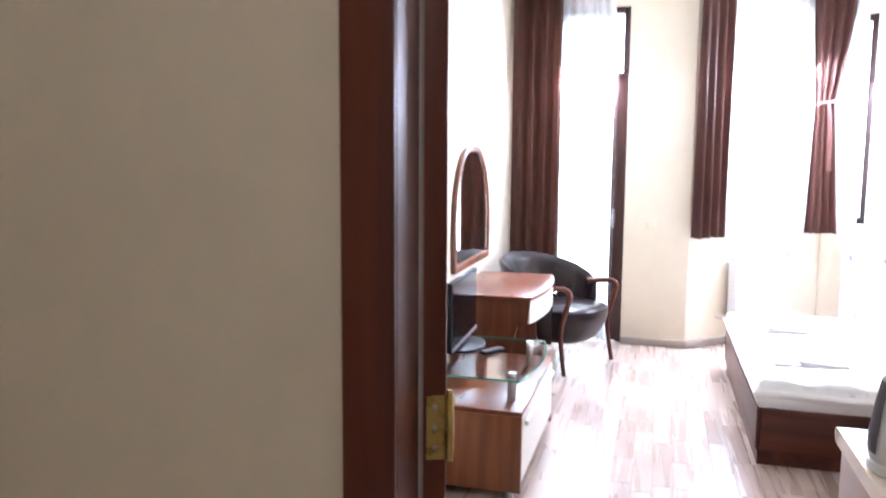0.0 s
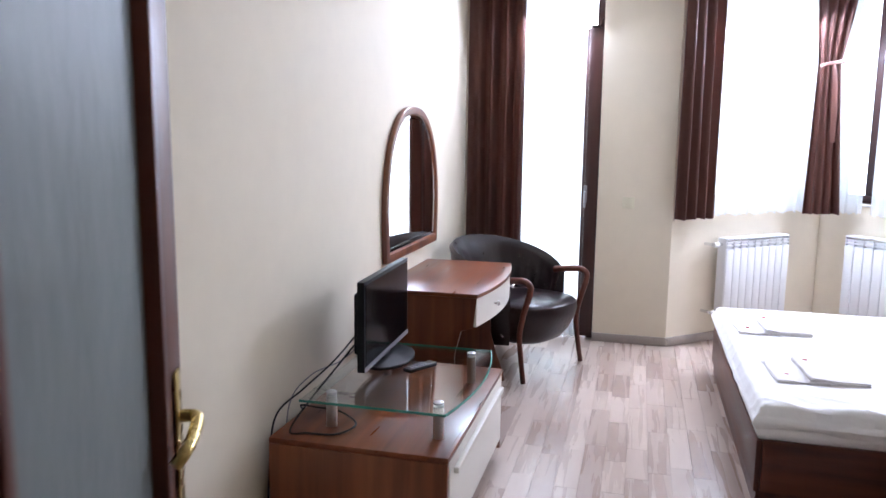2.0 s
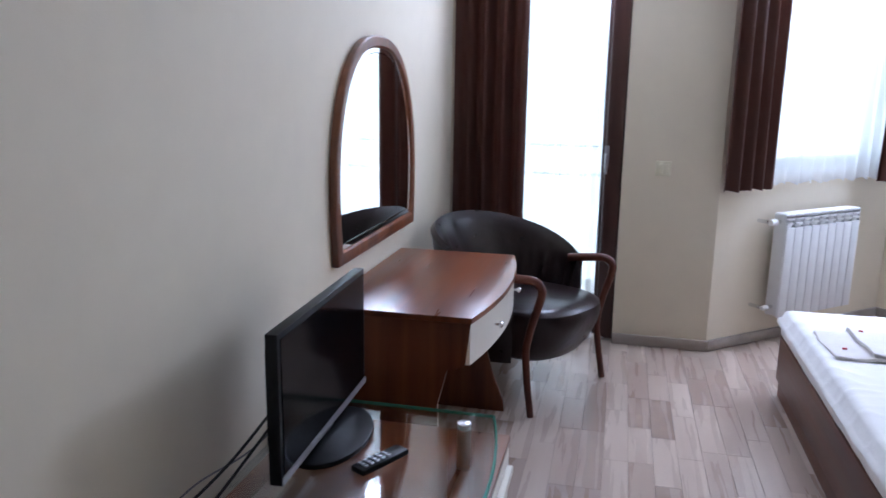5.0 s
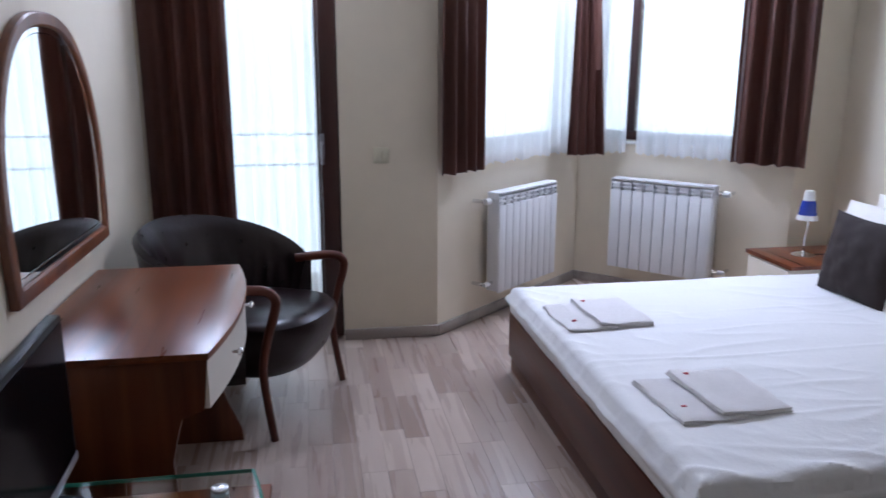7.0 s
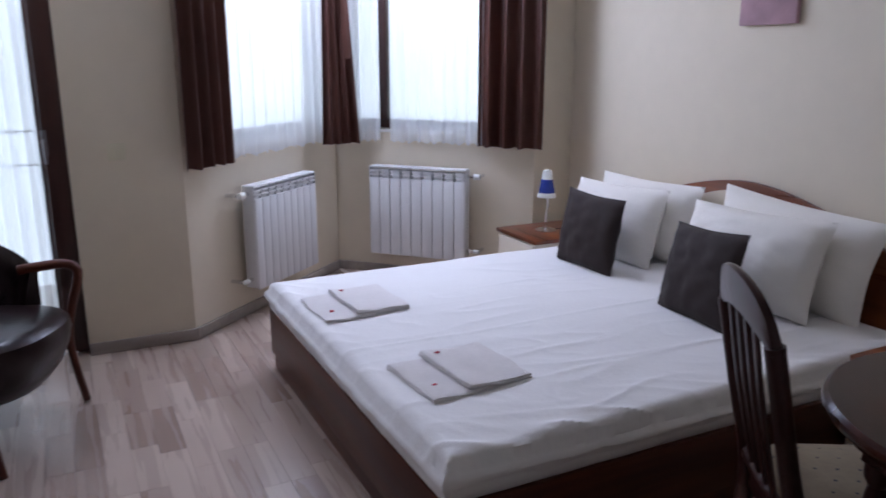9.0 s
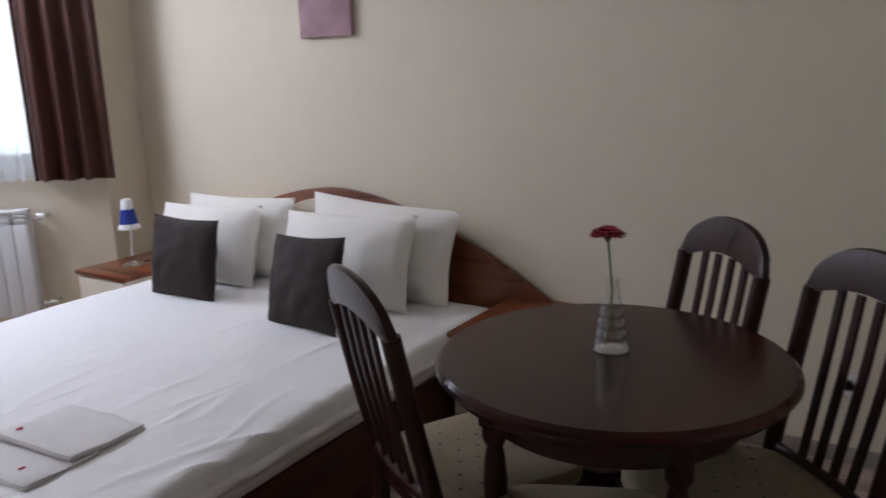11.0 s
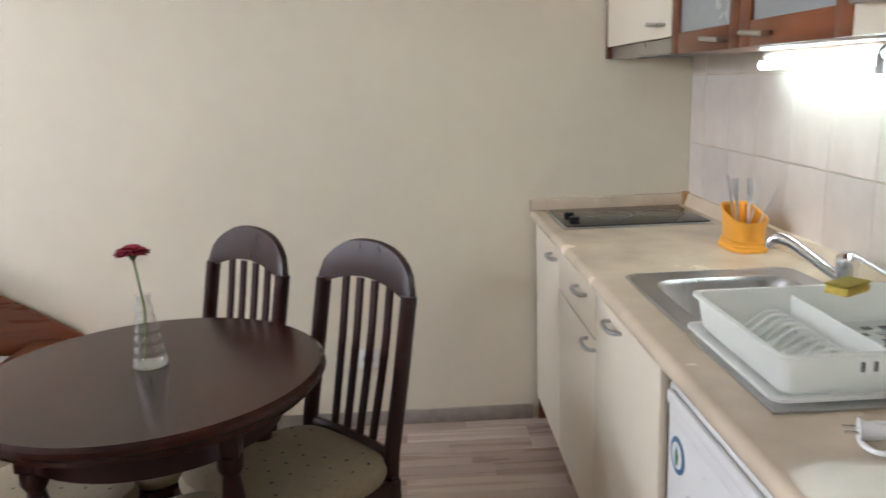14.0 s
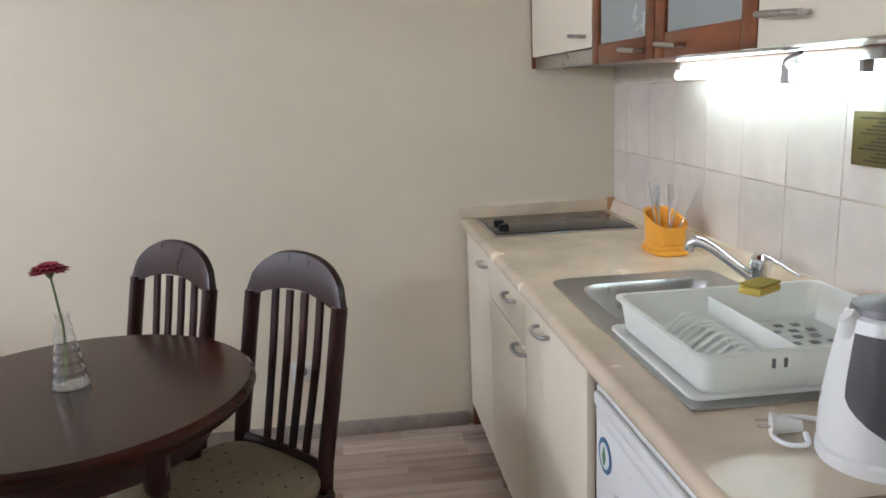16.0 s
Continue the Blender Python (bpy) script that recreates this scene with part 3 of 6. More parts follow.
MID_A, MID_B = (2.30, 6.70), (2.79, 6.79)
mid = thing("drape", "dark brown satin drape tied back at the bay corner", "curtain")
part("cloth", curtain_bm([MID_A, MID_B], 0.895, 2.86, 4, 0.03, pinch=tied, ragged=0.003, seed=9, rows=40, thick=0.003), DRAPE, mid)
part("tie_band", tube_bm([(2.43, 6.69, 1.95), (2.45, 6.655, 1.96), (2.52, 6.66, 1.975), (2.575, 6.70, 1.985), (2.55, 6.75, 1.98), (2.47, 6.75, 1.96), (2.43, 6.69, 1.95)], 0.008, 8, 5, 1.8), DRAPE, mid, "brown satin tie-back")
part("tie_tail", tube_bm([(2.50, 6.655, 1.97), (2.515, 6.64, 1.86), (2.525, 6.635, 1.68), (2.53, 6.64, 1.42)], lambda t: 0.013 + 0.006 * t, 8, 5, 0.25, (0, 1, 0)), DRAPE, mid, "hanging end of the tie-back")
drape(curtain_bm([along(APEX, BAY_R, LEN2 - 0.34, -0.09, 0)[:2], along(APEX, BAY_R, LEN2 + 0.07, -0.10, 0)[:2]], 0.895, 2.86, 4, 0.03, ragged=0.004, seed=12, thick=0.003), DRAPE, "dark brown satin drape hanging in the bay")
curtain("sheer_curtain", curtain_bm([(0.36, BACK - 0.035), (0.835, BACK - 0.03)], 0.03, 2.86, 7, 0.034, ragged=0.002, seed=21), SHEER, "white voile curtain over the balcony door")
curtain("sheer_curtain", curtain_bm([along(BAY_L, APEX, 0.16, -0.04, 0)[:2], along(BAY_L, APEX, LEN1 - 0.05, -0.04, 0)[:2]], 0.905, 2.86, 13, 0.018, ragged=0.008, seed=22), SHEER, "white voile curtain over the bay window")
for s0, s1, folds, seed in ((0.05, 0.35, 4, 23), (0.425, LEN2 - 0.14, 10, 27)):
    curtain("sheer_curtain", curtain_bm([along(APEX, BAY_R, s0, -0.04, 0)[:2], along(APEX, BAY_R, s1, -0.04, 0)[:2]], 0.90, 2.86, folds, 0.022, ragged=0.008, seed=seed), SHEER, "white voile curtain over the bay window")
cr = thing("curtain_rail", "white ceiling curtain rail", "curtain rail")
part("rail", box_bm(0.02, BACK - 0.11, 2.87, 1.44, BACK - 0.02, 2.9, 0.003), WHITE_PAINT, cr)
part("rail", slab(BAY_L, APEX, 0.0, LEN1 - 0.1, 2.87, 2.9, -0.13, -0.02, 0.003), WHITE_PAINT, cr)
part("rail", slab(APEX, BAY_R, 0.1, LEN2, 2.87, 2.9, -0.13, -0.02, 0.003), WHITE_PAINT, cr)


# ---- radiators ----
def radiator(a, b, s0, s1, z0, z1, valve_at_start):
    root = thing("radiator", "white sectional aluminium radiator under the bay window", "radiator", group="radiators under the window")
    n = 9
    w = (s1 - s0) / n
    for i in range(n):
        x0, x1 = s0 + i * w, s0 + (i + 1) * w
        bm = join(slab(a, b, x0 + 0.0015, x1 - 0.0015, z0, z1 - 0.075, -0.125, -0.112, 0.005), slab(a, b, x0 + 0.012, x1 - 0.012, z0 + 0.02, z1 - 0.03, -0.112, -0.045, 0.003), slab(a, b, x0 + 0.0015, x1 - 0.0015, z1 - 0.014, z1, -0.122, -0.04, 0.005), *[slab(a, b, x0 + 0.006, x1 - 0.006, z1 - 0.062 + 0.024 * k, z1 - 0.05 + 0.024 * k, -0.122, -0.05, 0.002) for k in range(2)], slab(a, b, x0 + 0.001, x1 - 0.001, z0 + 0.05, z0 + 0.09, -0.10, -0.06, 0.004))
        part("section", bm, RADIATOR, root)
    for x in (s0 - 0.002, s1 - 0.002):
        part("end_panel", slab(a, b, x, x + 0.004, z0 + 0.01, z1 - 0.005, -0.118, -0.042, 0.001), RADIATOR, root)
    side = s0 if valve_at_start else s1
    k = -1 if valve_at_start else 1
    for zz, r in ((z1 - 0.045, 0.02), (z0 + 0.06, 0.014)):
        p0 = along(a, b, side, -0.08, zz)
        p1 = along(a, b, side + k * 0.05, -0.08, zz)
        p2 = along(a, b, side + k * 0.075, -0.06, zz)
        p3 = along(a, b, side + k * 0.08, 0.0, zz)
        part("valve", tube_bm([p0, p1, p2, p3], 0.011, 8, 4), CHROME, root)
        part("knob", tube_bm([along(a, b, side + k * 0.045, -0.085, zz), along(a, b, side + k * 0.085, -0.085, zz)], lambda t, r=r: r * (1 - 0.15 * t), 12, 0), PLASTIC, root, "white thermostat knob")
    for x in (s0 + 0.1, s1 - 0.1):
        part("bracket", slab(a, b, x - 0.01, x + 0.01, z1 - 0.08, z1 - 0.05, -0.05, 0.0, 0.002), RADIATOR, root)
    return root


radiator(BAY_L, APEX, 0.40, 1.035, 0.165, 0.75, True)
radiator(APEX, BAY_R, 0.305, 0.965, 0.165, 0.75, False)

# ---- light switch ----
sw = thing("light_switch", "ivory plastic double light switch on the wall", "light switch", (1.155, BACK, 0.99))
part("plate", box_bm(-0.04, -0.009, -0.04, 0.04, 0, 0.04, 0.003), SWITCH, sw)
for k in (-1, 1):
    part("rocker", box_bm(k * 0.016 - 0.014, -0.014, -0.026, k * 0.016 + 0.014, -0.009, 0.026, 0.002), SWITCH, sw)

# ---- low television cabinet, x out from the left wall ----
TX0, TX1, TY0, TY1, TZ = 0.045, 0.675, 2.91, 3.90, 0.415
tc = thing("tv_cabinet", "low cherry-brown cabinet with wide off-white drawer front", "cabinet", (TX0, TY0, 0))
tw, td = TX1 - TX0, TY1 - TY0
part("top", box_bm(0, 0, TZ - 0.02, tw, td, TZ, 0.003), CHERRY, tc)
for y in (0.0, td - 0.02):
    part("side_panel", box_bm(0, y, 0.05, tw - 0.002, y + 0.02, TZ - 0.021, 0.002), CHERRY_Z, tc)
part("bottom", box_bm(0.0, 0.021, 0.075, tw - 0.02, td - 0.021, 0.095, 0.002), CHERRY, tc)
part("back", box_bm(0, 0.021, 0.096, 0.01, td - 0.021, TZ - 0.021), CHERRY, tc)
dw = part("drawer_front", box_bm(tw - 0.018, 0.024, 0.098, tw, td - 0.024, TZ - 0.024, 0.002), WHITE_FRONT, tc, "off-white drawer front")
part("handle", box_bm(tw + 0.001, 0.07, 0.335, tw + 0.020, td - 0.07, 0.358, 0.004), WHITE_FRONT, dw, "long off-white bar handle")
for x in (0.06, tw - 0.06):
    for y in (0.06, td - 0.06):
        part("leg", lathe_bm([(0.02, 0), (0.017, 0.01), (0.016, 0.075)], 14, (x, y, 0)), STEEL, tc, "short metal foot")

gs = thing("glass_shelf", "clear glass shelf on four metal posts, standing on the cabinet", "glass shelf", (0, 0, TZ))


def bowed(x0, x1, y0, y1, bow, n=14):
    """Plan outline with the side at x1 bowed outwards."""
    pts = [(x0, y0)]
    for i in range(n + 1):
        u = i / n
        pts.append((x1 + bow * (1 - (2 * u - 1) ** 2), y0 + (y1 - y0) * u))
    pts.append((x0, y1))
    return pts


GO = bowed(0.13, 0.645, 2.975, 3.76, 0.05)
part("pane", prism_bm(GO, "z", 0.112, 0.120), SHELF_GLASS, gs)
for a, b in ((GO[0], GO[1]), (GO[-1], GO[-2])):
    part("pane_rim", box_bm(min(a[0], b[0]) - 0.0006, min(a[1], b[1]) - 0.0006, 0.1115, max(a[0], b[0]) + 0.0006, max(a[1], b[1]) + 0.0006, 0.1205), GLASS_EDGE, gs, "green polished glass edge")
part("pane_rim", tube_bm([(x + 0.0005, y, 0.116) for x, y in GO[1:-1]], 0.0044, 8, 0), GLASS_EDGE, gs, "green polished glass edge")
for x, y in ((0.21, 3.07), (0.60, 3.07), (0.21, 3.68), (0.58, 3.68)):
    part("post", lathe_bm([(0.019, 0.0), (0.019, 0.111)], 18, (x, y, 0)), STEEL, gs, "satin metal post")
    part("cap", lathe_bm([(0.019, 0.1205), (0.019, 0.126), (0.014, 0.129)], 18, (x, y, 0)), STEEL, gs)

tv = thing("television", "black flat-screen television on a glossy stand, switched off", "television", (0.25, 3.52, TZ + 0.12), 2.0)
part("bezel", box_bm(-0.012, -0.30, 0.03, 0.016, 0.30, 0.37, 0.0015), BLACK, tv)
part("screen", box_bm(0.0165, -0.287, 0.052, 0.0185, 0.287, 0.357), SCREEN, tv, "dark glossy screen")
part("back_shell", box_bm(-0.055, -0.22, 0.07, -0.0125, 0.22, 0.31, 0.012), BLACK, tv)
part("neck", box_bm(-0.02, -0.05, 0.012, 0.012, 0.05, 0.035, 0.004), BLACK, tv)
part("trim", box_bm(0.0165, -0.30, 0.0305, 0.0195, 0.30, 0.049, 0.001), GREY, tv, "glossy grey lower bezel")
part("base", prism_bm([(0.10 * math.cos(a) + 0.02, 0.17 * math.sin(a)) for a in [2 * math.pi * i / 32 for i in range(32)]], "z", 0.0, 0.014, 0.004), BLACK, tv, "glossy oval foot")

rc = thing("remote_control", "black remote control lying on the glass shelf", "remote control", (0.43, 3.43, TZ + 0.12), 62)
part("body", box_bm(-0.075, -0.022, 0, 0.075, 0.022, 0.016, 0.005), BLACK, rc)
for i in range(5):
    for j in range(3):
        part("button", box_bm(-0.06 + i * 0.018, -0.014 + j * 0.011, 0.0162, -0.05 + i * 0.018, -0.007 + j * 0.011, 0.0185), GREY, rc)


def cable(label, pts, r=0.0035, material=None):
    return solid("cable", tube_bm(pts, r, 8, 8), material or RUBBER, label, "cable")


cable("black power cable looping down behind the television", [(0.20, 3.42, 0.66), (0.17, 3.2, 0.58), (0.13, 3.05, 0.5), (0.10, 2.96, 0.425), (0.16, 2.97, 0.42), (0.26, 2.99, 0.42), (0.30, 3.07, 0.43), (0.22, 3.12, 0.45), (0.12, 3.16, 0.44), (0.03, 3.2, 0.425), (0.012, 3.3, 0.35)])
cable("black aerial cable hanging behind the television", [(0.20, 3.46, 0.70), (0.15, 3.25, 0.6), (0.09, 3.1, 0.53), (0.03, 3.0, 0.46), (0.012, 2.98, 0.3), (0.012, 2.95, 0.05)])
cable("thin grey cable behind the television", [(0.20, 3.5, 0.64), (0.14, 3.35, 0.57), (0.08, 3.18, 0.552), (0.02, 3.12, 0.45), (0.012, 3.1, 0.2)], 0.0022, GREY)

# ---- dressing table ----
DYA, DYB, DZ = 4.065, 5.0, 0.706
dk = thing("dressing_table", "cherry-brown dressing table with a bowed front and two drawers", "dressing table", (0.0, 0.0, 0.0))
part("top", prism_bm(bowed(0.018, 0.52, DYA, DYB, 0.055), "z", DZ - 0.02, DZ, 0.003), CHERRY, dk)
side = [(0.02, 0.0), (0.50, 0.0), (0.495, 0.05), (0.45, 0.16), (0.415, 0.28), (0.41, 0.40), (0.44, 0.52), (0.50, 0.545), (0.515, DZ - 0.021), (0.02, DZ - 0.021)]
# side panels take the darkened veneer, with their shade painted in
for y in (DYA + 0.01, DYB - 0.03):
    part("side_panel", prism_bm(side, "y", y, y + 0.02, 0.002), SHADED_DESK_SIDE, dk)
part("back", box_bm(0.02, DYA + 0.031, 0.25, 0.036, DYB - 0.031, DZ - 0.021), CHERRY, dk)
part("drawer_box", box_bm(0.04, DYA + 0.032, 0.555, 0.50, DYB - 0.032, DZ - 0.022), CHERRY, dk)
mid_y = (DYA + DYB) / 2
for y0, y1 in ((DYA + 0.012, mid_y - 0.002), (mid_y + 0.002, DYB - 0.012)):
    def edge(y):
        u = (y - DYA) / (DYB - DYA)
        return 0.512 + 0.055 * (1 - (2 * u - 1) ** 2)
    ys = [y0 + (y1 - y0) * i / 8 for i in range(9)]
    fr = part("drawer_front", prism_bm([(edge(y), y) for y in ys] + [(edge(y) - 0.018, y) for y in reversed(ys)], "z", 0.548, DZ - 0.023), WHITE_FRONT, dk, "off-white curved drawer front")
    yc = (y0 + y1) / 2
    kb = lathe_bm([(0.005, 0), (0.005, 0.014), (0.012, 0.018), (0.013, 0.024), (0.008, 0.029)], 14)
    kb.transform(pose(edge(yc), yc, 0.618, 0, 90, 0))
    part("knob", kb, CHROME, fr, "small chrome knob")

# ---- wall mirror, arched ----
def arch(cy, half, z0, h, n=40, e=2.5):
    """Outline of a tall egg-shaped arch with a flat foot."""
    pts = []
    for i in range(n + 1):
        a = math.pi * i / n
        c, s = math.cos(a), math.sin(a)
        k = 1 - 0.10 * (1 - s) ** 3
        pts.append((cy + half * math.copysign(abs(c) ** (2 / e), c) * k, z0 + h * abs(s) ** (2 / e)))
    return pts


def arch_ring_bm(outer, inner, x0, x1):
    bm = bmesh.new()
    rings = [[bm.verts.new((x, y, z)) for y, z in pts] for x, pts in ((x0, outer), (x1 - 0.004, outer), (x1, [(a + (c - a) * 0.12, b + (d - b) * 0.12) for (a, b), (c, d) in zip(outer, inner)]), (x1, [(a + (c - a) * 0.85, b + (d - b) * 0.85) for (a, b), (c, d) in zip(outer, inner)]), (x1 - 0.006, inner), (x0, inner))]
    n = len(outer)
    for a, b in zip(rings, rings[1:] + rings[:1]):
        for i in range(n):
            bm.faces.new((a[i], a[(i + 1) % n], b[(i + 1) % n], b[i]))
    return bm


MC, MH = 4.693, 0.524
mr = thing("wall_mirror", "arched wall mirror in a cherry-brown wooden frame", "mirror")
OUT = arch(MC, MH, 0.795, 0.79)
INN = arch(MC, MH - 0.044, 0.845, 0.698)
BEV = arch(MC, MH - 0.066, 0.866, 0.656)
part("frame", arch_ring_bm(OUT, INN, 0.002, 0.03), CHERRY_Z, mr)
part("bevel", arch_ring_bm(INN, BEV, 0.004, 0.0205), MIRROR, mr, "bevelled mirror edge")
part("glass", prism_bm(BEV, "x", 0.004, 0.018), MIRROR, mr, "silvered mirror glass")

# ---- leather armchair ----
def armchair(at, turn):
    """Tub chair; it faces local +x."""
    root = thing("armchair", "dark brown leather tub armchair with wooden arms", "armchair", at, turn)
    # wrap-around shell
    bm = bmesh.new()
    n, cols = 72, 14
    grid_o, grid_i = [], []
    for i in range(n + 1):
        a = radians(52 + (308 - 52) * i / n)
        k = math.cos((i / n - 0.5) * math.pi)          # 1 at the back, 0 at the arms
        top = 0.585 + 0.185 * max(0, k) ** 1.15
        out, inn = [], []
        for j in range(cols + 1):
            v = j / cols
            z = 0.185 + (top - 0.185) * v
            r = 0.285 + 0.085 * v ** 0.6 + 0.05 * v * v * k
            b = 0.020 * math.sin(math.pi * min(1, v * 1.1)) + 0.006 * noise.noise((a * 2.5, v * 1.5, 2.0)) * v * (1 - v)
            cx = -0.02
            out.append(bm.verts.new((cx + (r + b) * math.cos(a) * 0.92, (r + b) * math.sin(a), z)))
            t = 0.085 * (0.75 + 0.25 * k) * (1 - 0.45 * v) + (0.016 * noise.noise((a * 3, v * 2.2 + a, 3.0)) + 0.020 * (1 - abs(noise.noise((a * 3.4 - v, v * 2.4 + a, 5.0)))) ** 5) * math.sin(math.pi * v)
            inn.append(bm.verts.new((cx + (r - t) * math.cos(a) * 0.92, (r - t) * math.sin(a), z + (0.0 if v < 1 else -0.004))))
        grid_o.append(out)
        grid_i.append(inn)
    for g in (grid_o, grid_i):
        for p, q in zip(g, g[1:]):
            for j in range(cols):
                bm.faces.new((p[j], p[j + 1], q[j + 1], q[j]))
    for i in range(n):
        # rounded top roll
        m0 = bm.verts.new((grid_o[i][-1].co + grid_i[i][-1].co) / 2 + Vector((0, 0, 0.022))) if i == 0 else m1
        m1 = bm.verts.new((grid_o[i + 1][-1].co + grid_i[i + 1][-1].co) / 2 + Vector((0, 0, 0.022)))
        bm.faces.new((grid_o[i][-1], grid_o[i + 1][-1], m1, m0))
        bm.faces.new((m0, m1, grid_i[i + 1][-1], grid_i[i][-1]))
        bm.faces.new((grid_o[i][0], grid_i[i][0], grid_i[i + 1][0], grid_o[i + 1][0]))
    for i in (0, n):
        for j in range(cols):
            bm.faces.new((grid_o[i][j], grid_o[i][j + 1], grid_i[i][j + 1], grid_i[i][j]))
    part("backrest", bm, LEATHER, root)
    # seat: a deep rounded cushion
    bm = bmesh.new()
    rings = []
    prof = [(0.19, 0.60), (0.215, 0.74), (0.27, 0.87), (0.34, 0.96), (0.40, 1.0), (0.425, 0.985), (0.442, 0.93), (0.452, 0.82), (0.456, 0.5), (0.456, 0.15)]
    for z, k in prof:
        ring = []
        for i in range(40):
            a = 2 * math.pi * i / 40
            c, s = math.cos(a), math.sin(a)
            x = 0.05 + 0.345 * k * math.copysign(abs(c) ** 0.75, c)
            y = 0.30 * k * math.copysign(abs(s) ** 0.75, s)
            ring.append(bm.verts.new((x, y, z + (0.012 * c if z > 0.42 else 0.03 * max(0, -c)))))
        rings.append(ring)
    for p, q in zip(rings, rings[1:]):
        for i in range(40):
            bm.faces.new((p[i], p[(i + 1) % 40], q[(i + 1) % 40], q[i]))
    bm.faces.new(rings[0][::-1])
    bm.faces.new(rings[-1])
    part("seat", bm, LEATHER, root)
    for s in (-1, 1):
        part("arm", tube_bm([(0.12, s * 0.275, 0.59), (0.23, s * 0.298, 0.605), (0.30, s * 0.305, 0.61), (0.34, s * 0.307, 0.585), (0.335, s * 0.307, 0.53), (0.30, s * 0.307, 0.42), (0.275, s * 0.307, 0.30), (0.285, s * 0.31, 0.18), (0.315, s * 0.315, 0.008)], lambda t: 0.021 - 0.006 * t, 12, 5), DOOR_WOOD, root, "bent brown wooden arm running into the front leg")
        part("leg", tube_bm([(-0.20, s * 0.22, 0.26), (-0.26, s * 0.25, 0.12), (-0.31, s * 0.27, 0.008)], lambda t: 0.02 - 0.006 * t, 10, 4), DOOR_WOOD, root)
    return root


armchair((0.485, 5.35, 0.0), -27)

# ---- bed ----
BX, BXE, BYA, BYB = 1.705, 3.72, 3.69, 5.50
bed = thing("bed", "cherry-brown double bed frame with an arched headboard", "bed", (0, 0, 0))
part("foot_panel", box_bm(BX + 0.004, BYA - 0.004, 0.078, BX + 0.026, BYB + 0.004, 0.287, 0.003), BED_WOOD, bed)
part("plinth", join(box_bm(BX + 0.016, BYA + 0.008, 0.0, BX + 0.036, BYB - 0.008, 0.0775), box_bm(BX + 0.036, BYA + 0.008, 0.0, BXE - 0.03, BYA + 0.026, 0.0775)), BED_WOOD, bed, "recessed dark brown plinth")
for y in (BYA, BYB - 0.022):
    part("side_rail", box_bm(BX + 0.027, y - 0.004 if y == BYA else y + 0.004, 0.078, BXE - 0.03, y + 0.018 if y == BYA else y + 0.026, 0.287, 0.003), BED_WOOD_X, bed)
part("slat_base", box_bm(BX + 0.038, BYA + 0.024, 0.14, BXE - 0.03, BYB - 0.024, 0.18), BED_WOOD, bed)
hc = (3.47 + 5.75) / 2


def head_z(y):
    u = abs(y - hc) / 1.14
    return 0.44 + 0.43 * max(0.0, 1 - u ** 1.75)


ys = [hc - 1.13 + 2.26 * i / 48 for i in range(49)]
part("headboard", prism_bm([(y, head_z(y)) for y in ys] + [(ys[-1], 0.05), (ys[0], 0.05)], "x", 3.735, 3.762, 0.004), CHERRY, bed)
yi = [hc - 0.34 + 0.68 * i / 24 for i in range(25)]
part("inset", prism_bm([(y, 0.79 - 0.30 * (y - hc) ** 2 / 0.34 ** 2 * 0.16 + 0.035 * (1 - ((y - hc) / 0.34) ** 2)) for y in yi] + [(hc + 0.3, 0.55), (hc - 0.3, 0.55)], "x", 3.728, 3.734), CREAM, bed, "cream oval headboard inset")


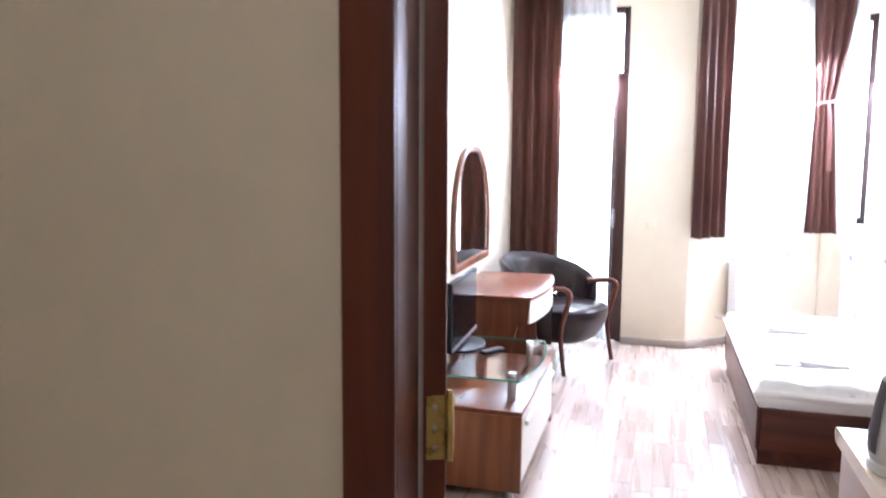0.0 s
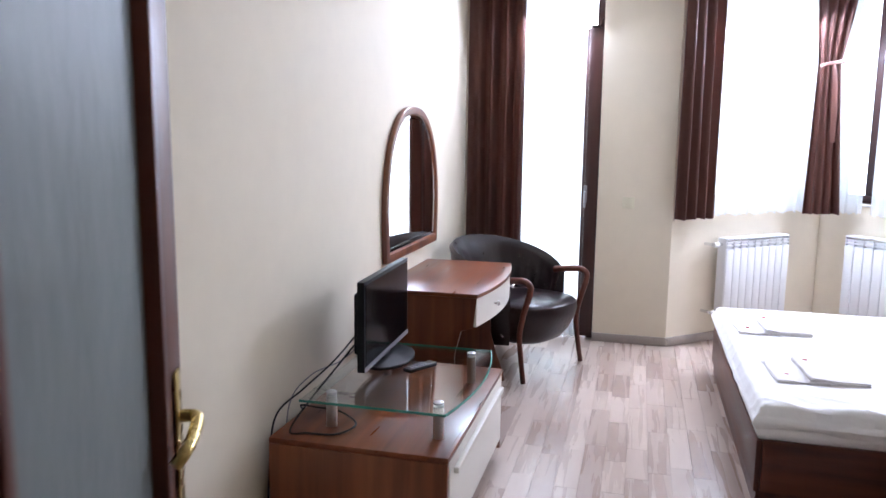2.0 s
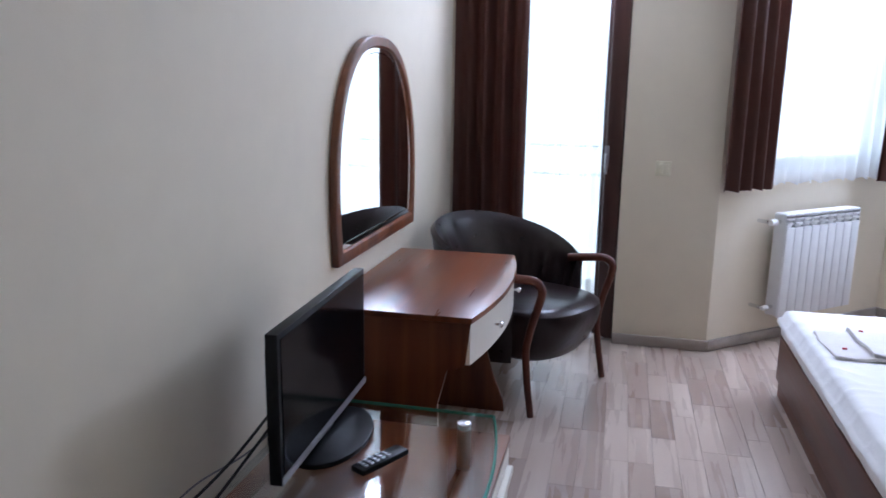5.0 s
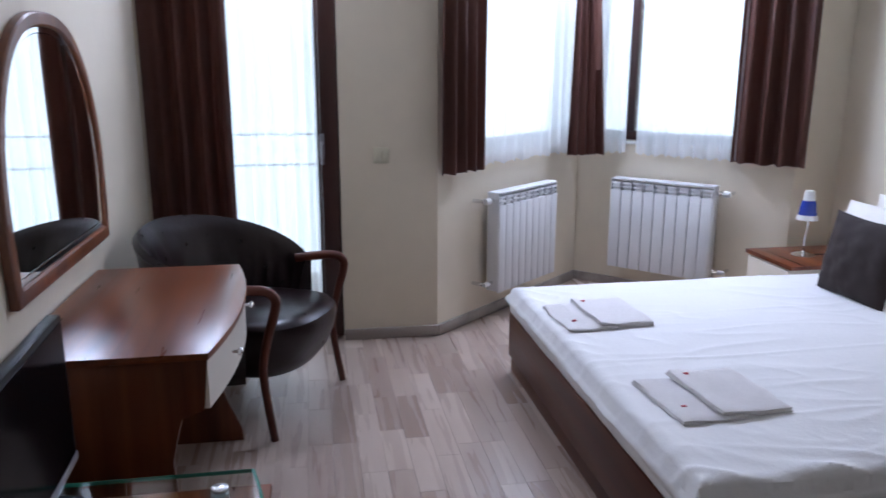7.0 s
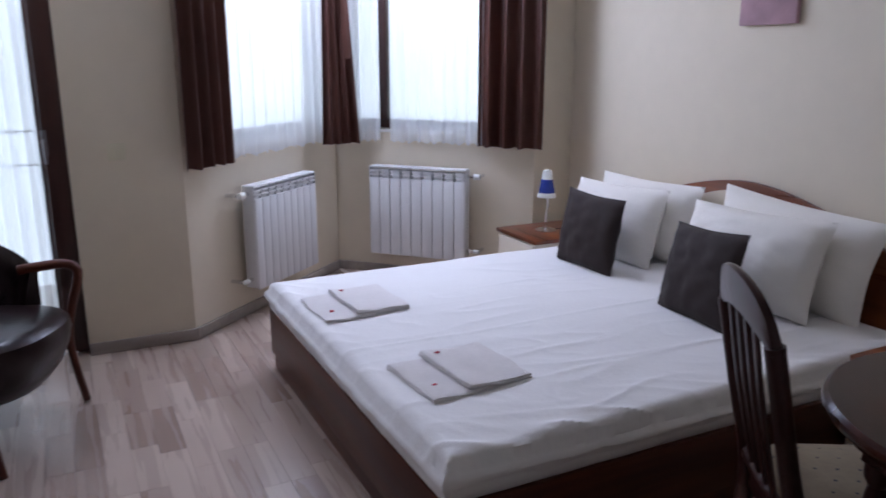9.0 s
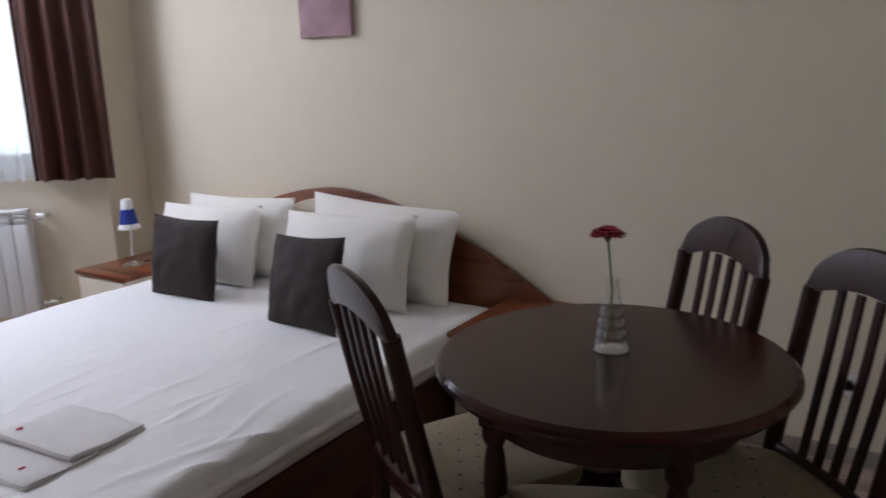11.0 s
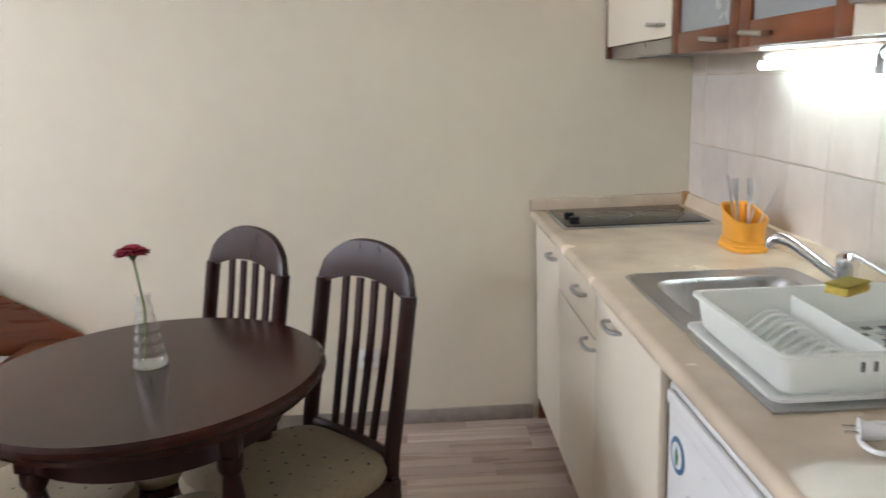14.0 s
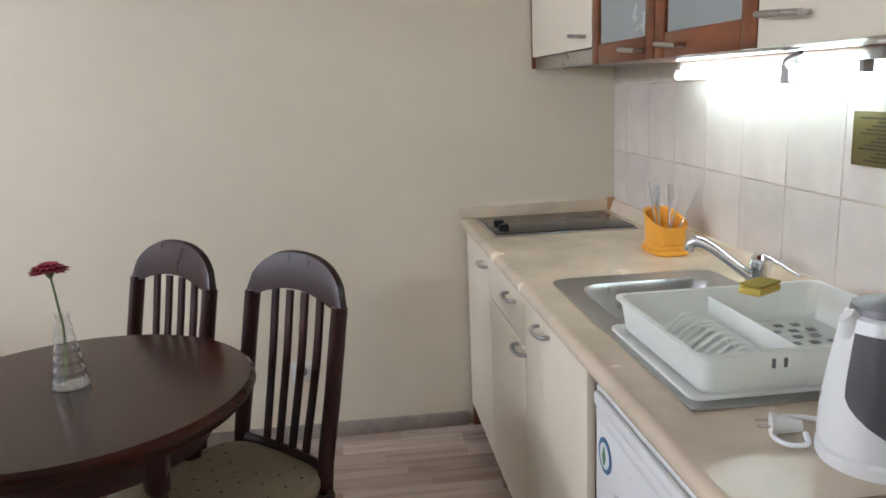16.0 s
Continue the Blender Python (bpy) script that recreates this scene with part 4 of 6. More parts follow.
def soft_block(x0, y0, x1, y1, z0, ztop, r, nx, ny, wrinkle, seed, hang=0.0, hem=0.0):
    """A mattress or sheet: domed top with fine folds, rounded shoulders and a hanging border."""
    bm = bmesh.new()
    rows = []
    us = [i / nx for i in range(nx + 1)]
    vs = [j / ny for j in range(ny + 1)]
    for u in us:
        row = []
        for v in vs:
            x, y = x0 + (x1 - x0) * u, y0 + (y1 - y0) * v
            d = min(x - x0, x1 - x, y - y0, y1 - y)
            dip = 0 if d > r else r - math.sqrt(max(0, r * r - (r - d) ** 2))
            wx, wy = x + 0.25 * noise.noise((x * 1.7, y * 1.7, seed)), y + 0.12 * noise.noise((x * 2.1, y * 2.1, seed + 1))
            f = noise.noise((x * 1.6, y * 2.2, seed)) * 0.22
            f += 0.45 * (1 - abs(noise.noise((wx * 0.9, wy * 5.5, seed + 3)))) ** 12 * max(0.0, noise.noise((x * 2.3, y * 1.9, seed + 5)) + 0.35)
            f += 0.30 * (1 - abs(noise.noise((wx * 4.4 + wy * 2.0, wy * 9.5 - wx, seed + 7)))) ** 8 * max(0.0, noise.noise((x * 3.1, y * 2.7, seed + 9)) + 0.2)
            for yc, gain in ((4.02, 0.30), (4.50, 0.45), (4.98, 0.35)):
                line = y - yc - 0.02 * noise.noise((x * 2.0, yc, seed))
                f += gain * math.exp(-(line / 0.010) ** 2) * max(0.0, noise.noise((x * 1.8, yc * 3, seed)) + 0.45)
            near = max(0.0, 1 - (y - y0) / 0.22)
            foot = max(0.0, 1 - (x - x0) / 0.16)
            f += near * (0.75 * (1 - abs(noise.noise((x * 5.0 + (y - y0) * 9.0, (y - y0) * 5.0, seed + 13)))) ** 5 - 0.2) * (0.45 + max(0.0, 1.2 - (x - x0)))
            f += foot * 0.5 * (1 - abs(noise.noise(((x - x0) * 6.0, y * 6.0 + (x - x0) * 5.0, seed + 17)))) ** 6
            edge_w = 1.0
            row.append(bm.verts.new((x, y, ztop - dip + wrinkle * f * edge_w)))
        rows.append(row)
    for a, b in zip(rows, rows[1:]):
        for j in range(ny):
            bm.faces.new((a[j], a[j + 1], b[j + 1], b[j]))
    rim = [rows[i][0] for i in range(nx + 1)] + [rows[nx][j] for j in range(1, ny + 1)] + [rows[i][ny] for i in range(nx - 1, -1, -1)] + [rows[0][j] for j in range(ny - 1, 0, -1)]
    levels = 6
    prev = rim
    cx, cy = (x0 + x1) / 2, (y0 + y1) / 2
    for k in range(1, levels + 1):
        cur = []
        for v in rim:
            t = k / levels
            puff = hang * math.sin(math.pi * t) + 0.004 * noise.noise((v.co.x * 8, v.co.y * 8, t * 3 + seed))
            dx = (-1 if abs(v.co.x - x0) < 1e-5 else 1 if abs(v.co.x - x1) < 1e-5 else 0)
            dy = (-1 if abs(v.co.y - y0) < 1e-5 else 1 if abs(v.co.y - y1) < 1e-5 else 0)
            low = z0 + (hem * noise.noise((v.co.x * 5, v.co.y * 5, seed + 2)) if k == levels else 0.0)
            cur.append(bm.verts.new((v.co.x + dx * puff, v.co.y + dy * puff, v.co.z + (low - v.co.z) * t)))
        for i in range(len(rim)):
            j = (i + 1) % len(rim)
            bm.faces.new((prev[i], cur[i], cur[j], prev[j]))
        prev = cur
    bm.faces.new(prev)
    return bm


solid("mattress", soft_block(BX + 0.012, BYA + 0.014, BXE - 0.04, BYB - 0.014, 0.2875, 0.385, 0.03, 30, 28, 0.002, 4, 0.010), LINEN, "white-covered mattress in the bed frame", "mattress")
solid("bed_sheet", soft_block(BX + 0.0, BYA - 0.002, BXE - 0.05, BYB + 0.002, 0.335, 0.425, 0.05, 210, 200, 0.0145, 11, 0.018, 0.022), LINEN, "white cotton bedspread, slightly creased", "bedspread")


def towel_stack(name, at, turn, seed):
    root = thing(name, "two folded white hotel towels lying on the bed", "towels", at, turn, "towels on the bed")

    def fold(x0, y0, x1, y1, z, h, lay, r, ride):
        """Layers of one folded towel; ride lifts the side that lies on the lower towel."""
        bms = []
        for k in range(lay):
            e = [r.uniform(0, 0.006) for _ in range(4)]
            b = box_bm(x0 + e[0], y0 + e[1], z + h * k / lay, x1 - e[2], y1 - e[3], z + h * (k + 1) / lay, h / lay * 0.4, 2)
            bmesh.ops.subdivide_edges(b, edges=[q for q in b.edges if q.calc_length() > 0.08], cuts=9, use_grid_fill=True)
            for v in b.verts:
                u = (v.co.x - x0) / (x1 - x0)
                v.co.z += ride * max(0.0, 1 - u * 2.2) + 0.007 * noise.noise((v.co.x * 11 + seed, v.co.y * 9, 0.3 * k)) + 0.002
                v.co.y += 0.012 * noise.noise((v.co.x * 9, seed, 1.0 + k * 0.3))
                v.co.x += 0.008 * noise.noise((v.co.y * 9, seed + 2, 1.0 + k * 0.3))
            bms.append(b)
        return join(*bms)
    r = random.Random(seed)
    a = part("lower_towel", fold(-0.18, -0.17, 0.03, 0.15, 0.0, 0.014, 3, r, 0.0), TOWEL, root)
    b = part("upper_towel", fold(-0.05, -0.16, 0.19, 0.17, 0.002, 0.018, 3, r, 0.014), TOWEL, root)
    part("mark", box_bm(-0.129, -0.072, 0.011, -0.114, -0.064, 0.0185), RED_PRINT, a, "small red embroidered mark")
    part("mark", box_bm(-0.007, 0.122, 0.024, 0.009, 0.130, 0.0335), RED_PRINT, b, "small red embroidered mark")
    return root


towel_stack("folded_towels", (1.935, 4.99, 0.425), 4, 3)
towel_stack("folded_towels", (1.99, 4.17, 0.425), 4, 8)


def pillow_bm(w, h, t, seed, pinch=0.065):
    """Stuffed cushion in the local yz plane, thick along x, with drawn-out corners."""
    bm = bmesh.new()
    n = 22
    sheets = []
    for s in (-1, 1):
        g = []
        for i in range(n + 1):
            row = []
            for j in range(n + 1):
                u, v = 2 * i / n - 1, 2 * j / n - 1
                k = ((1 - u * u) * (1 - v * v))
                thick = t * 0.5 * max(0, k) ** 0.52
                inx = 1 - pinch * (1 - abs(u) ** 1.6) * (abs(v) ** 3)
                iny = 1 - pinch * (1 - abs(v) ** 1.6) * (abs(u) ** 3)
                y, z = u * w / 2 * iny, v * h / 2 * inx
                wr = 0.014 * noise.noise((u * 3 + seed, v * 3, s * 2)) * k ** 0.3 + 0.008 * noise.noise((u * 7 + seed, v * 9, s)) * k ** 0.3
                row.append(bm.verts.new((s * (thick + wr) if 0 < i < n and 0 < j < n else 0, y, z)))
            g.append(row)
        for a, b in zip(g, g[1:]):
            for j in range(n):
                bm.faces.new((a[j], a[j + 1], b[j + 1], b[j]))
        sheets.append(g)
    bmesh.ops.remove_doubles(bm, verts=bm.verts[:], dist=0.0005)
    return bm


def pillow(name, label, material, w, h, t, at, lean, turn, roll, seed, group):
    ob = new(name, mesh_of(name, pillow_bm(w, h, t, seed), material))
    ob.matrix_basis = Matrix.Translation(at) @ Matrix.Rotation(radians(turn), 4, "Z") @ Matrix.Rotation(radians(lean), 4, "Y") @ Matrix.Rotation(radians(roll), 4, "X")
    return tagged(ob, label, "pillow", group)


WP = "large white pillow standing against the headboard"
pillow("pillow", WP, PILLOW, 0.76, 0.41, 0.22, (3.62, 5.17, 0.615), 12, 0, -1, 1, "white pillows")
pillow("pillow", WP, PILLOW, 0.82, 0.43, 0.22, (3.615, 4.27, 0.630), 13, 0, 3, 2, "white pillows")
pillow("pillow", WP, PILLOW, 0.70, 0.40, 0.23, (3.46, 5.22, 0.600), 18, 0, -2, 3, "white pillows")
pillow("pillow", WP, PILLOW, 0.72, 0.41, 0.23, (3.45, 4.33, 0.612), 19, 0, -2, 4, "white pillows")
BC = "dark brown velvet cushion leaning on white pillows"
pillow("cushion", BC, BROWN_CUSHION, 0.42, 0.38, 0.13, (3.19, 5.06, 0.60), 10, 2, 1, 5, "brown cushions")
pillow("cushion", BC, BROWN_CUSHION, 0.42, 0.38, 0.13, (3.12, 4.26, 0.595), 16, -8, -4, 6, "brown cushions")


# ---- bedside cabinets ----
def nightstand(at, w):
    root = thing("nightstand", "cream bedside cabinet with a cherry-brown top", "nightstand", at, 0, "bedside cabinets")
    part("top", box_bm(0, 0, 0.425, 0.54, w, 0.447, 0.003), CHERRY, root)
    part("body", box_bm(0.02, 0.02, 0.02, 0.54, w - 0.02, 0.4245, 0.003), CREAM, root)
    for i in range(2):
        f = part("drawer_front", box_bm(0.004, 0.024, 0.06 + i * 0.18, 0.0195, w - 0.024, 0.235 + i * 0.18, 0.002), CREAM, root)
        part("handle", tube_bm([(0.004, w / 2 - 0.05, 0.15 + i * 0.18), (-0.016, w / 2 - 0.04, 0.15 + i * 0.18), (-0.016, w / 2 + 0.04, 0.15 + i * 0.18), (0.004, w / 2 + 0.05, 0.15 + i * 0.18)], 0.004, 8, 4), STEEL, f)
    part("plinth", box_bm(0.03, 0.03, 0, 0.54, w - 0.03, 0.0195), CHERRY, root)
    return root


nightstand((3.19, 5.53, 0), 0.42)
nightstand((3.235, 3.245, 0), 0.43)

lp = thing("table_lamp", "blue enamel table lamp with a chrome stem", "table lamp", (3.40, 5.74, 0.447))
part("base", lathe_bm([(0.062, 0), (0.062, 0.006), (0.045, 0.014), (0.015, 0.02), (0.008, 0.026)], 28), CHROME, lp)
part("stem", tube_bm([(0, 0, 0.024), (0.0, 0.0, 0.10), (0.01, 0.0, 0.16), (0.0, 0.0, 0.215)], 0.006, 10, 6), CHROME, lp)
sh = part("shade", lathe_bm([(0.046, 0.222), (0.048, 0.226), (0.034, 0.302), (0.0315, 0.302), (0.043, 0.228)], 28, (0, 0, 0), cap=False), BLUE, lp, "blue conical enamel shade")
part("rim", lathe_bm([(0.054, 0.198), (0.056, 0.201), (0.0485, 0.2255), (0.0455, 0.2215)], 28, cap=False), PLASTIC, sh, "white lower rim of the shade")
part("cap", lathe_bm([(0.030, 0.3025), (0.028, 0.335), (0.024, 0.354), (0.008, 0.358)], 22), PLASTIC, sh, "white cap")
cable("black lamp cord lying on the bedside cabinet", [(3.45, 5.74, 0.451), (3.52, 5.73, 0.452), (3.58, 5.67, 0.452), (3.68, 5.66, 0.451), (3.752, 5.68, 0.5), (3.775, 5.68, 0.47)], 0.003)

pc = thing("canvas_picture", "unframed canvas painting in muted pink and violet", "picture", (3.775, 4.61, 1.566))
part("canvas", box_bm(-0.025, -0.152, 0, 0, 0.152, 0.62, 0.002), CANVAS, pc)


# ---- dining table ----
TBX, TBY, TBZ, TBR = 2.53, 2.785, 0.755, 0.395
tb = thing("dining_table", "round dark mahogany dining table with turned legs", "dining table", (TBX, TBY, 0))
part("tabletop", lathe_bm([(TBR - 0.03, TBZ - 0.05), (TBR - 0.022, TBZ - 0.045), (TBR - 0.02, TBZ - 0.03), (TBR - 0.006, TBZ - 0.027), (TBR, TBZ - 0.018), (TBR - 0.002, TBZ - 0.008), (TBR - 0.012, TBZ)], 72), MAHOGANY_TOP, tb)
part("apron", lathe_bm([(0.29, 0.63), (0.29, TBZ - 0.05)], 48), MAHOGANY, tb)
LEGP = [(r * 0.74, z) for r, z in [(0.026, 0.0), (0.030, 0.02), (0.022, 0.05), (0.03, 0.10), (0.036, 0.17), (0.030, 0.25), (0.024, 0.31), (0.038, 0.335), (0.038, 0.35), (0.028, 0.365), (0.032, 0.42), (0.038, 0.50), (0.03, 0.56), (0.024, 0.58), (0.038, 0.60), (0.038, 0.63)]]
for a in (48, 138, 228, 318):
    c, s = math.cos(radians(a)) * 0.28, math.sin(radians(a)) * 0.28
    part("leg", join(lathe_bm(LEGP, 20, (c, s, 0)), box_bm(c - 0.026, s - 0.026, 0.63, c + 0.026, s + 0.026, TBZ - 0.05, 0.003)), MAHOGANY, tb)
for a in (48, 138):
    c, s = math.cos(radians(a)) * 0.25, math.sin(radians(a)) * 0.25
    part("stretcher", tube_bm([(-c, -s, 0.2), (0, 0, 0.2 + (0.0 if a == 48 else 0.03)), (c, s, 0.2)], 0.016, 10, 3), MAHOGANY, tb)

RELIEF = glass("vase_relief", (0.93, 0.95, 0.945), 0.1)
vs = thing("vase", "slim clear glass bottle vase on the dining table", "vase", (2.555, 2.795, TBZ))
vase_profile = [(0.002, 0.002), (0.039, 0.002), (0.041, 0.006)]
for i in range(29):
    v = i / 28
    vase_profile.append((0.040 - 0.0245 * v ** 0.85 + 0.0012 * math.sin(v * 38), 0.01 + 0.148 * v))
vase_profile += [(0.0175, 0.168), (0.018, 0.171)]
part("glass", lathe_bm(vase_profile, 32, cap=False), glass("vase_glass", (0.93, 0.95, 0.945), 0.03, 0.10, 2.2), vs)
part("foot", lathe_bm([(0.0385, 0.0), (0.0405, 0.001), (0.0405, 0.0016)], 28), RELIEF, vs)
fl = thing("gerbera", "dark red artificial gerbera in the glass vase", "flower", (2.555, 2.795, TBZ))
part("stem", tube_bm([(0.0, 0.012, 0.012), (0.0, 0.0, 0.12), (0.002, 0.004, 0.18), (0.002, 0.012, 0.262)], 0.0028, 8, 6), STEM, fl)
bm = bmesh.new()
for ring, (count, rad, lift) in enumerate(((16, 0.044, 0.004), (14, 0.036, 0.012), (10, 0.024, 0.018))):
    for i in range(count):
        a = 2 * math.pi * (i + ring * 0.5) / count
        c, s = math.cos(a), math.sin(a)
        w = 0.0062
        pts = [(0.006, -w * 0.5, 0), (rad * 0.6, -w, 0.006 + lift * 0.5), (rad, 0, lift * 0.6 + 0.003 * math.sin(i * 5)), (rad * 0.6, w, 0.006 + lift * 0.5), (0.006, w * 0.5, 0)]
        bm.faces.new([bm.verts.new((0.002 + x * c - y * s, 0.012 + x * s + y * c, 0.262 + z + lift * 0.4)) for x, y, z in pts])
bmesh.ops.solidify(bm, geom=bm.faces[:], thickness=0.0012)
part("petals", bm, RED_PETAL, fl)
part("heart", lathe_bm([(0.004, 0.0), (0.012, 0.004), (0.010, 0.012), (0.003, 0.016)], 14, (0.002, 0.012, 0.268)), RED_PETAL, fl)
part("calyx", lathe_bm([(0.004, -0.014), (0.012, 0.0), (0.010, 0.003)], 14, (0.002, 0.012, 0.264)), STEM, fl)


# ---- dining chairs ----
def dining_chair(at, turn, label, back=True):
    """Local +x is the way the sitter faces; the origin is under the seat's middle."""
    root = thing("dining_chair", label, "chair", at, turn, "chairs round the table")
    # padded seat
    bm = bmesh.new()
    rings = []
    for z, k in ((0.42, 0.98), (0.432, 1.0), (0.448, 1.0), (0.462, 0.965), (0.470, 0.86), (0.474, 0.5)):
        ring = []
        for i in range(36):
            a = 2 * math.pi * i / 36
            c, s = math.cos(a), math.sin(a)
            x = 0.21 * math.copysign(abs(c) ** 0.42, c)
            y = (0.205 + 0.02 * c) * math.copysign(abs(s) ** 0.42, s)
            ring.append(bm.verts.new((x * k, y * k, z)))
        rings.append(ring)
    for a, b in zip(rings, rings[1:]):
        for i in range(36):
            bm.faces.new((a[i], a[(i + 1) % 36], b[(i + 1) % 36], b[i]))
    bm.faces.new(rings[0][::-1])
    bm.faces.new(rings[-1])
    seat = part("seat", bm, SEAT_CLOTH, root, "olive-beige seat cushion with small dark dots")
    dots = []
    for i in range(-3, 4):
        for j in range(-3, 4):
            x, y = i * 0.052 + (0.026 if j % 2 else 0), j * 0.052
            if abs(x) < 0.175 and abs(y) < 0.17:
                z = 0.4735 if abs(x) < 0.1 and abs(y) < 0.1 else 0.4735 - 0.055 * max(0.0, max(abs(x), abs(y)) - 0.1)
                dots.append(lathe_bm([(0.0055, z - 0.004), (0.0045, z + 0.0006)], 6, (x, y, 0)))
    tagged(part("dot_pattern", join(*dots), SEAT_DOT, seat), kind="stuff")
    part("seat_frame", join(box_bm(-0.195, -0.2, 0.365, 0.2, -0.178, 0.419, 0.003), box_bm(-0.195, 0.178, 0.365, 0.2, 0.2, 0.419, 0.003), box_bm(0.178, -0.177, 0.365, 0.2, 0.177, 0.419, 0.003), box_bm(-0.195, -0.177, 0.365, -0.173, 0.177, 0.419, 0.003)), MAHOGANY, root)
    for s in (-1, 1):
        part("front_leg", tube_bm([(0.18, s * 0.178, 0.419), (0.182, s * 0.18, 0.25), (0.186, s * 0.182, 0.0)], lambda t: 0.021 - 0.006 * t, 12, 2), MAHOGANY, root)
    if not back:
        for s in (-1, 1):
            part("back_leg", tube_bm([(-0.18, s * 0.172, 0.419), (-0.19, s * 0.174, 0.2), (-0.205, s * 0.178, 0.0)], lambda t: 0.020 - 0.005 * t, 12, 2), MAHOGANY, root)
        return root

    def lean(z):
        return -0.195 - max(0.0, z - 0.42) * 0.20 + (0.06 * (0.42 - z) * -1 if z < 0.42 else 0)

    for s in (-1, 1):
        part("post", tube_bm([(lean(0), s * 0.166, 0.0), (lean(0.2), s * 0.164, 0.2), (lean(0.42), s * 0.164, 0.42), (lean(0.65), s * 0.166, 0.65), (lean(0.865), s * 0.166, 0.86)], 0.0195, 12, 4, 1.15), MAHOGANY, root)
    # arched crest
    bm = bmesh.new()
    n = 20
    cols = []
    for i in range(n + 1):
        u = 2 * i / n - 1
        y = 0.183 * u
        top = 0.85 + 0.125 * math.sqrt(max(0, 1 - abs(u) ** 2.3))
        bot = 0.835 + 0.048 * math.cos(u * math.pi / 2) ** 0.8 if abs(u) < 0.999 else 0.835
        bot = min(bot, top - 0.012)
        col = []
        for zz, off in ((bot, -0.012), (bot, 0.012), ((top + bot) / 2, 0.014), (top, 0.010), (top + 0.004, 0.0), (top, -0.010), ((top + bot) / 2, -0.014)):
            col.append(bm.verts.new((lean(zz) + off - 0.012 * (1 - u * u), y, zz)))
        cols.append(col)
    m = len(cols[0])
    for a, b in zip(cols, cols[1:]):
        for k in range(m):
            bm.faces.new((a[k], a[(k + 1) % m], b[(k + 1) % m], b[k]))
    bm.faces.new(cols[0][::-1])
    bm.faces.new(cols[-1])
    part("crest_rail", bm, MAHOGANY, root)
    part("lower_rail", tube_bm([(lean(0.46), -0.165, 0.46), (lean(0.46) - 0.012, 0, 0.46), (lean(0.46), 0.165, 0.46)], 0.013, 10, 4, 1.6), MAHOGANY, root)
    for y in (-0.084, -0.028, 0.028, 0.084):
        zt = 0.875
        part("slat", tube_bm([(lean(0.46) - 0.011, y * 0.9, 0.465), (lean(0.7) - 0.016, y, 0.7), (lean(zt) - 0.012, y * 1.02, zt)], 0.014, 8, 4, 0.55), MAHOGANY, root)
    for s in (-1, 1):
        part("side_stretcher", tube_bm([(lean(0.18), s * 0.174, 0.18), (0.184, s * 0.18, 0.18)], 0.010, 8, 0), MAHOGANY, root)
    return root


CH = "dark mahogany slat-back dining chair with a dotted olive seat"
dining_chair((2.585, 2.51, 0), 135, CH)
dining_chair((2.84, 2.86, 0), 138, CH)
dining_chair((2.48, 3.11, 0), -31, CH)
dining_chair((2.26, 2.735, 0), 24, "dark wooden stool with a dotted olive padded seat under the table", back=False)

# ---- kitchenette ----
KX0, KF, KZ = 1.63, 1.726, 0.87      # end, front edge, height of the worktop
CF = 1.704                            # cabinet fronts
wt = thing("worktop", "beige stone-patterned laminate kitchen worktop", "worktop")
BX_, BX2_ = 2.32, 2.685               # bowl opening
part("slab", join(box_bm(KX0, KITCHEN, KZ - 0.038, BX_, KF - 0.018, KZ), box_bm(BX2_, KITCHEN, KZ - 0.038, W - 0.002, KF - 0.018, KZ), box_bm(BX_, KITCHEN, KZ - 0.038, BX2_, 1.25, KZ), box_bm(BX_, 1.60, KZ - 0.038, BX2_, KF - 0.018, KZ)), WORKTOP, wt)
part("front_edge", tube_bm([(KX0, KF - 0.019, KZ - 0.019), (W - 0.002, KF - 0.019, KZ - 0.019)], 0.019, 16, 0), WORKTOP, wt, "rounded worktop edge")
part("upstand", join(prism_bm([(KITCHEN + 0.001, KZ), (KITCHEN + 0.026, KZ), (KITCHEN + 0.012, KZ + 0.043), (KITCHEN + 0.001, KZ + 0.046)], "x", KX0, W - 0.028), box_bm(W - 0.026, KITCHEN + 0.027, KZ, W - 0.002, KF, KZ + 0.045, 0.006)), WORKTOP, wt, "beige worktop upstand")
part("corner_cap", box_bm(W - 0.034, KITCHEN + 0.001, KZ, W - 0.002, KITCHEN + 0.034, KZ + 0.052, 0.006), mat("tan_corner_cap", (0.45, 0.25, 0.11), 0.5, noise_scale=20, vary=0.1), wt, "tan plastic corner cap")


def arc_handle(x, z, w=0.10, tilt=0.0, y=CF):
    bm = tube_bm([(-w / 2, 0, 0), (-w / 2 + 0.004, 0.016, 0), (-w * 0.22, 0.026, 0), (w * 0.22, 0.026, 0), (w / 2 - 0.004, 0.016, 0), (w / 2, 0, 0)], lambda t: 0.0045 + 0.002 * math.sin(math.pi * t), 10, 5)
    bm.transform(pose(x, y, z, 0, tilt, 0))
    return bm


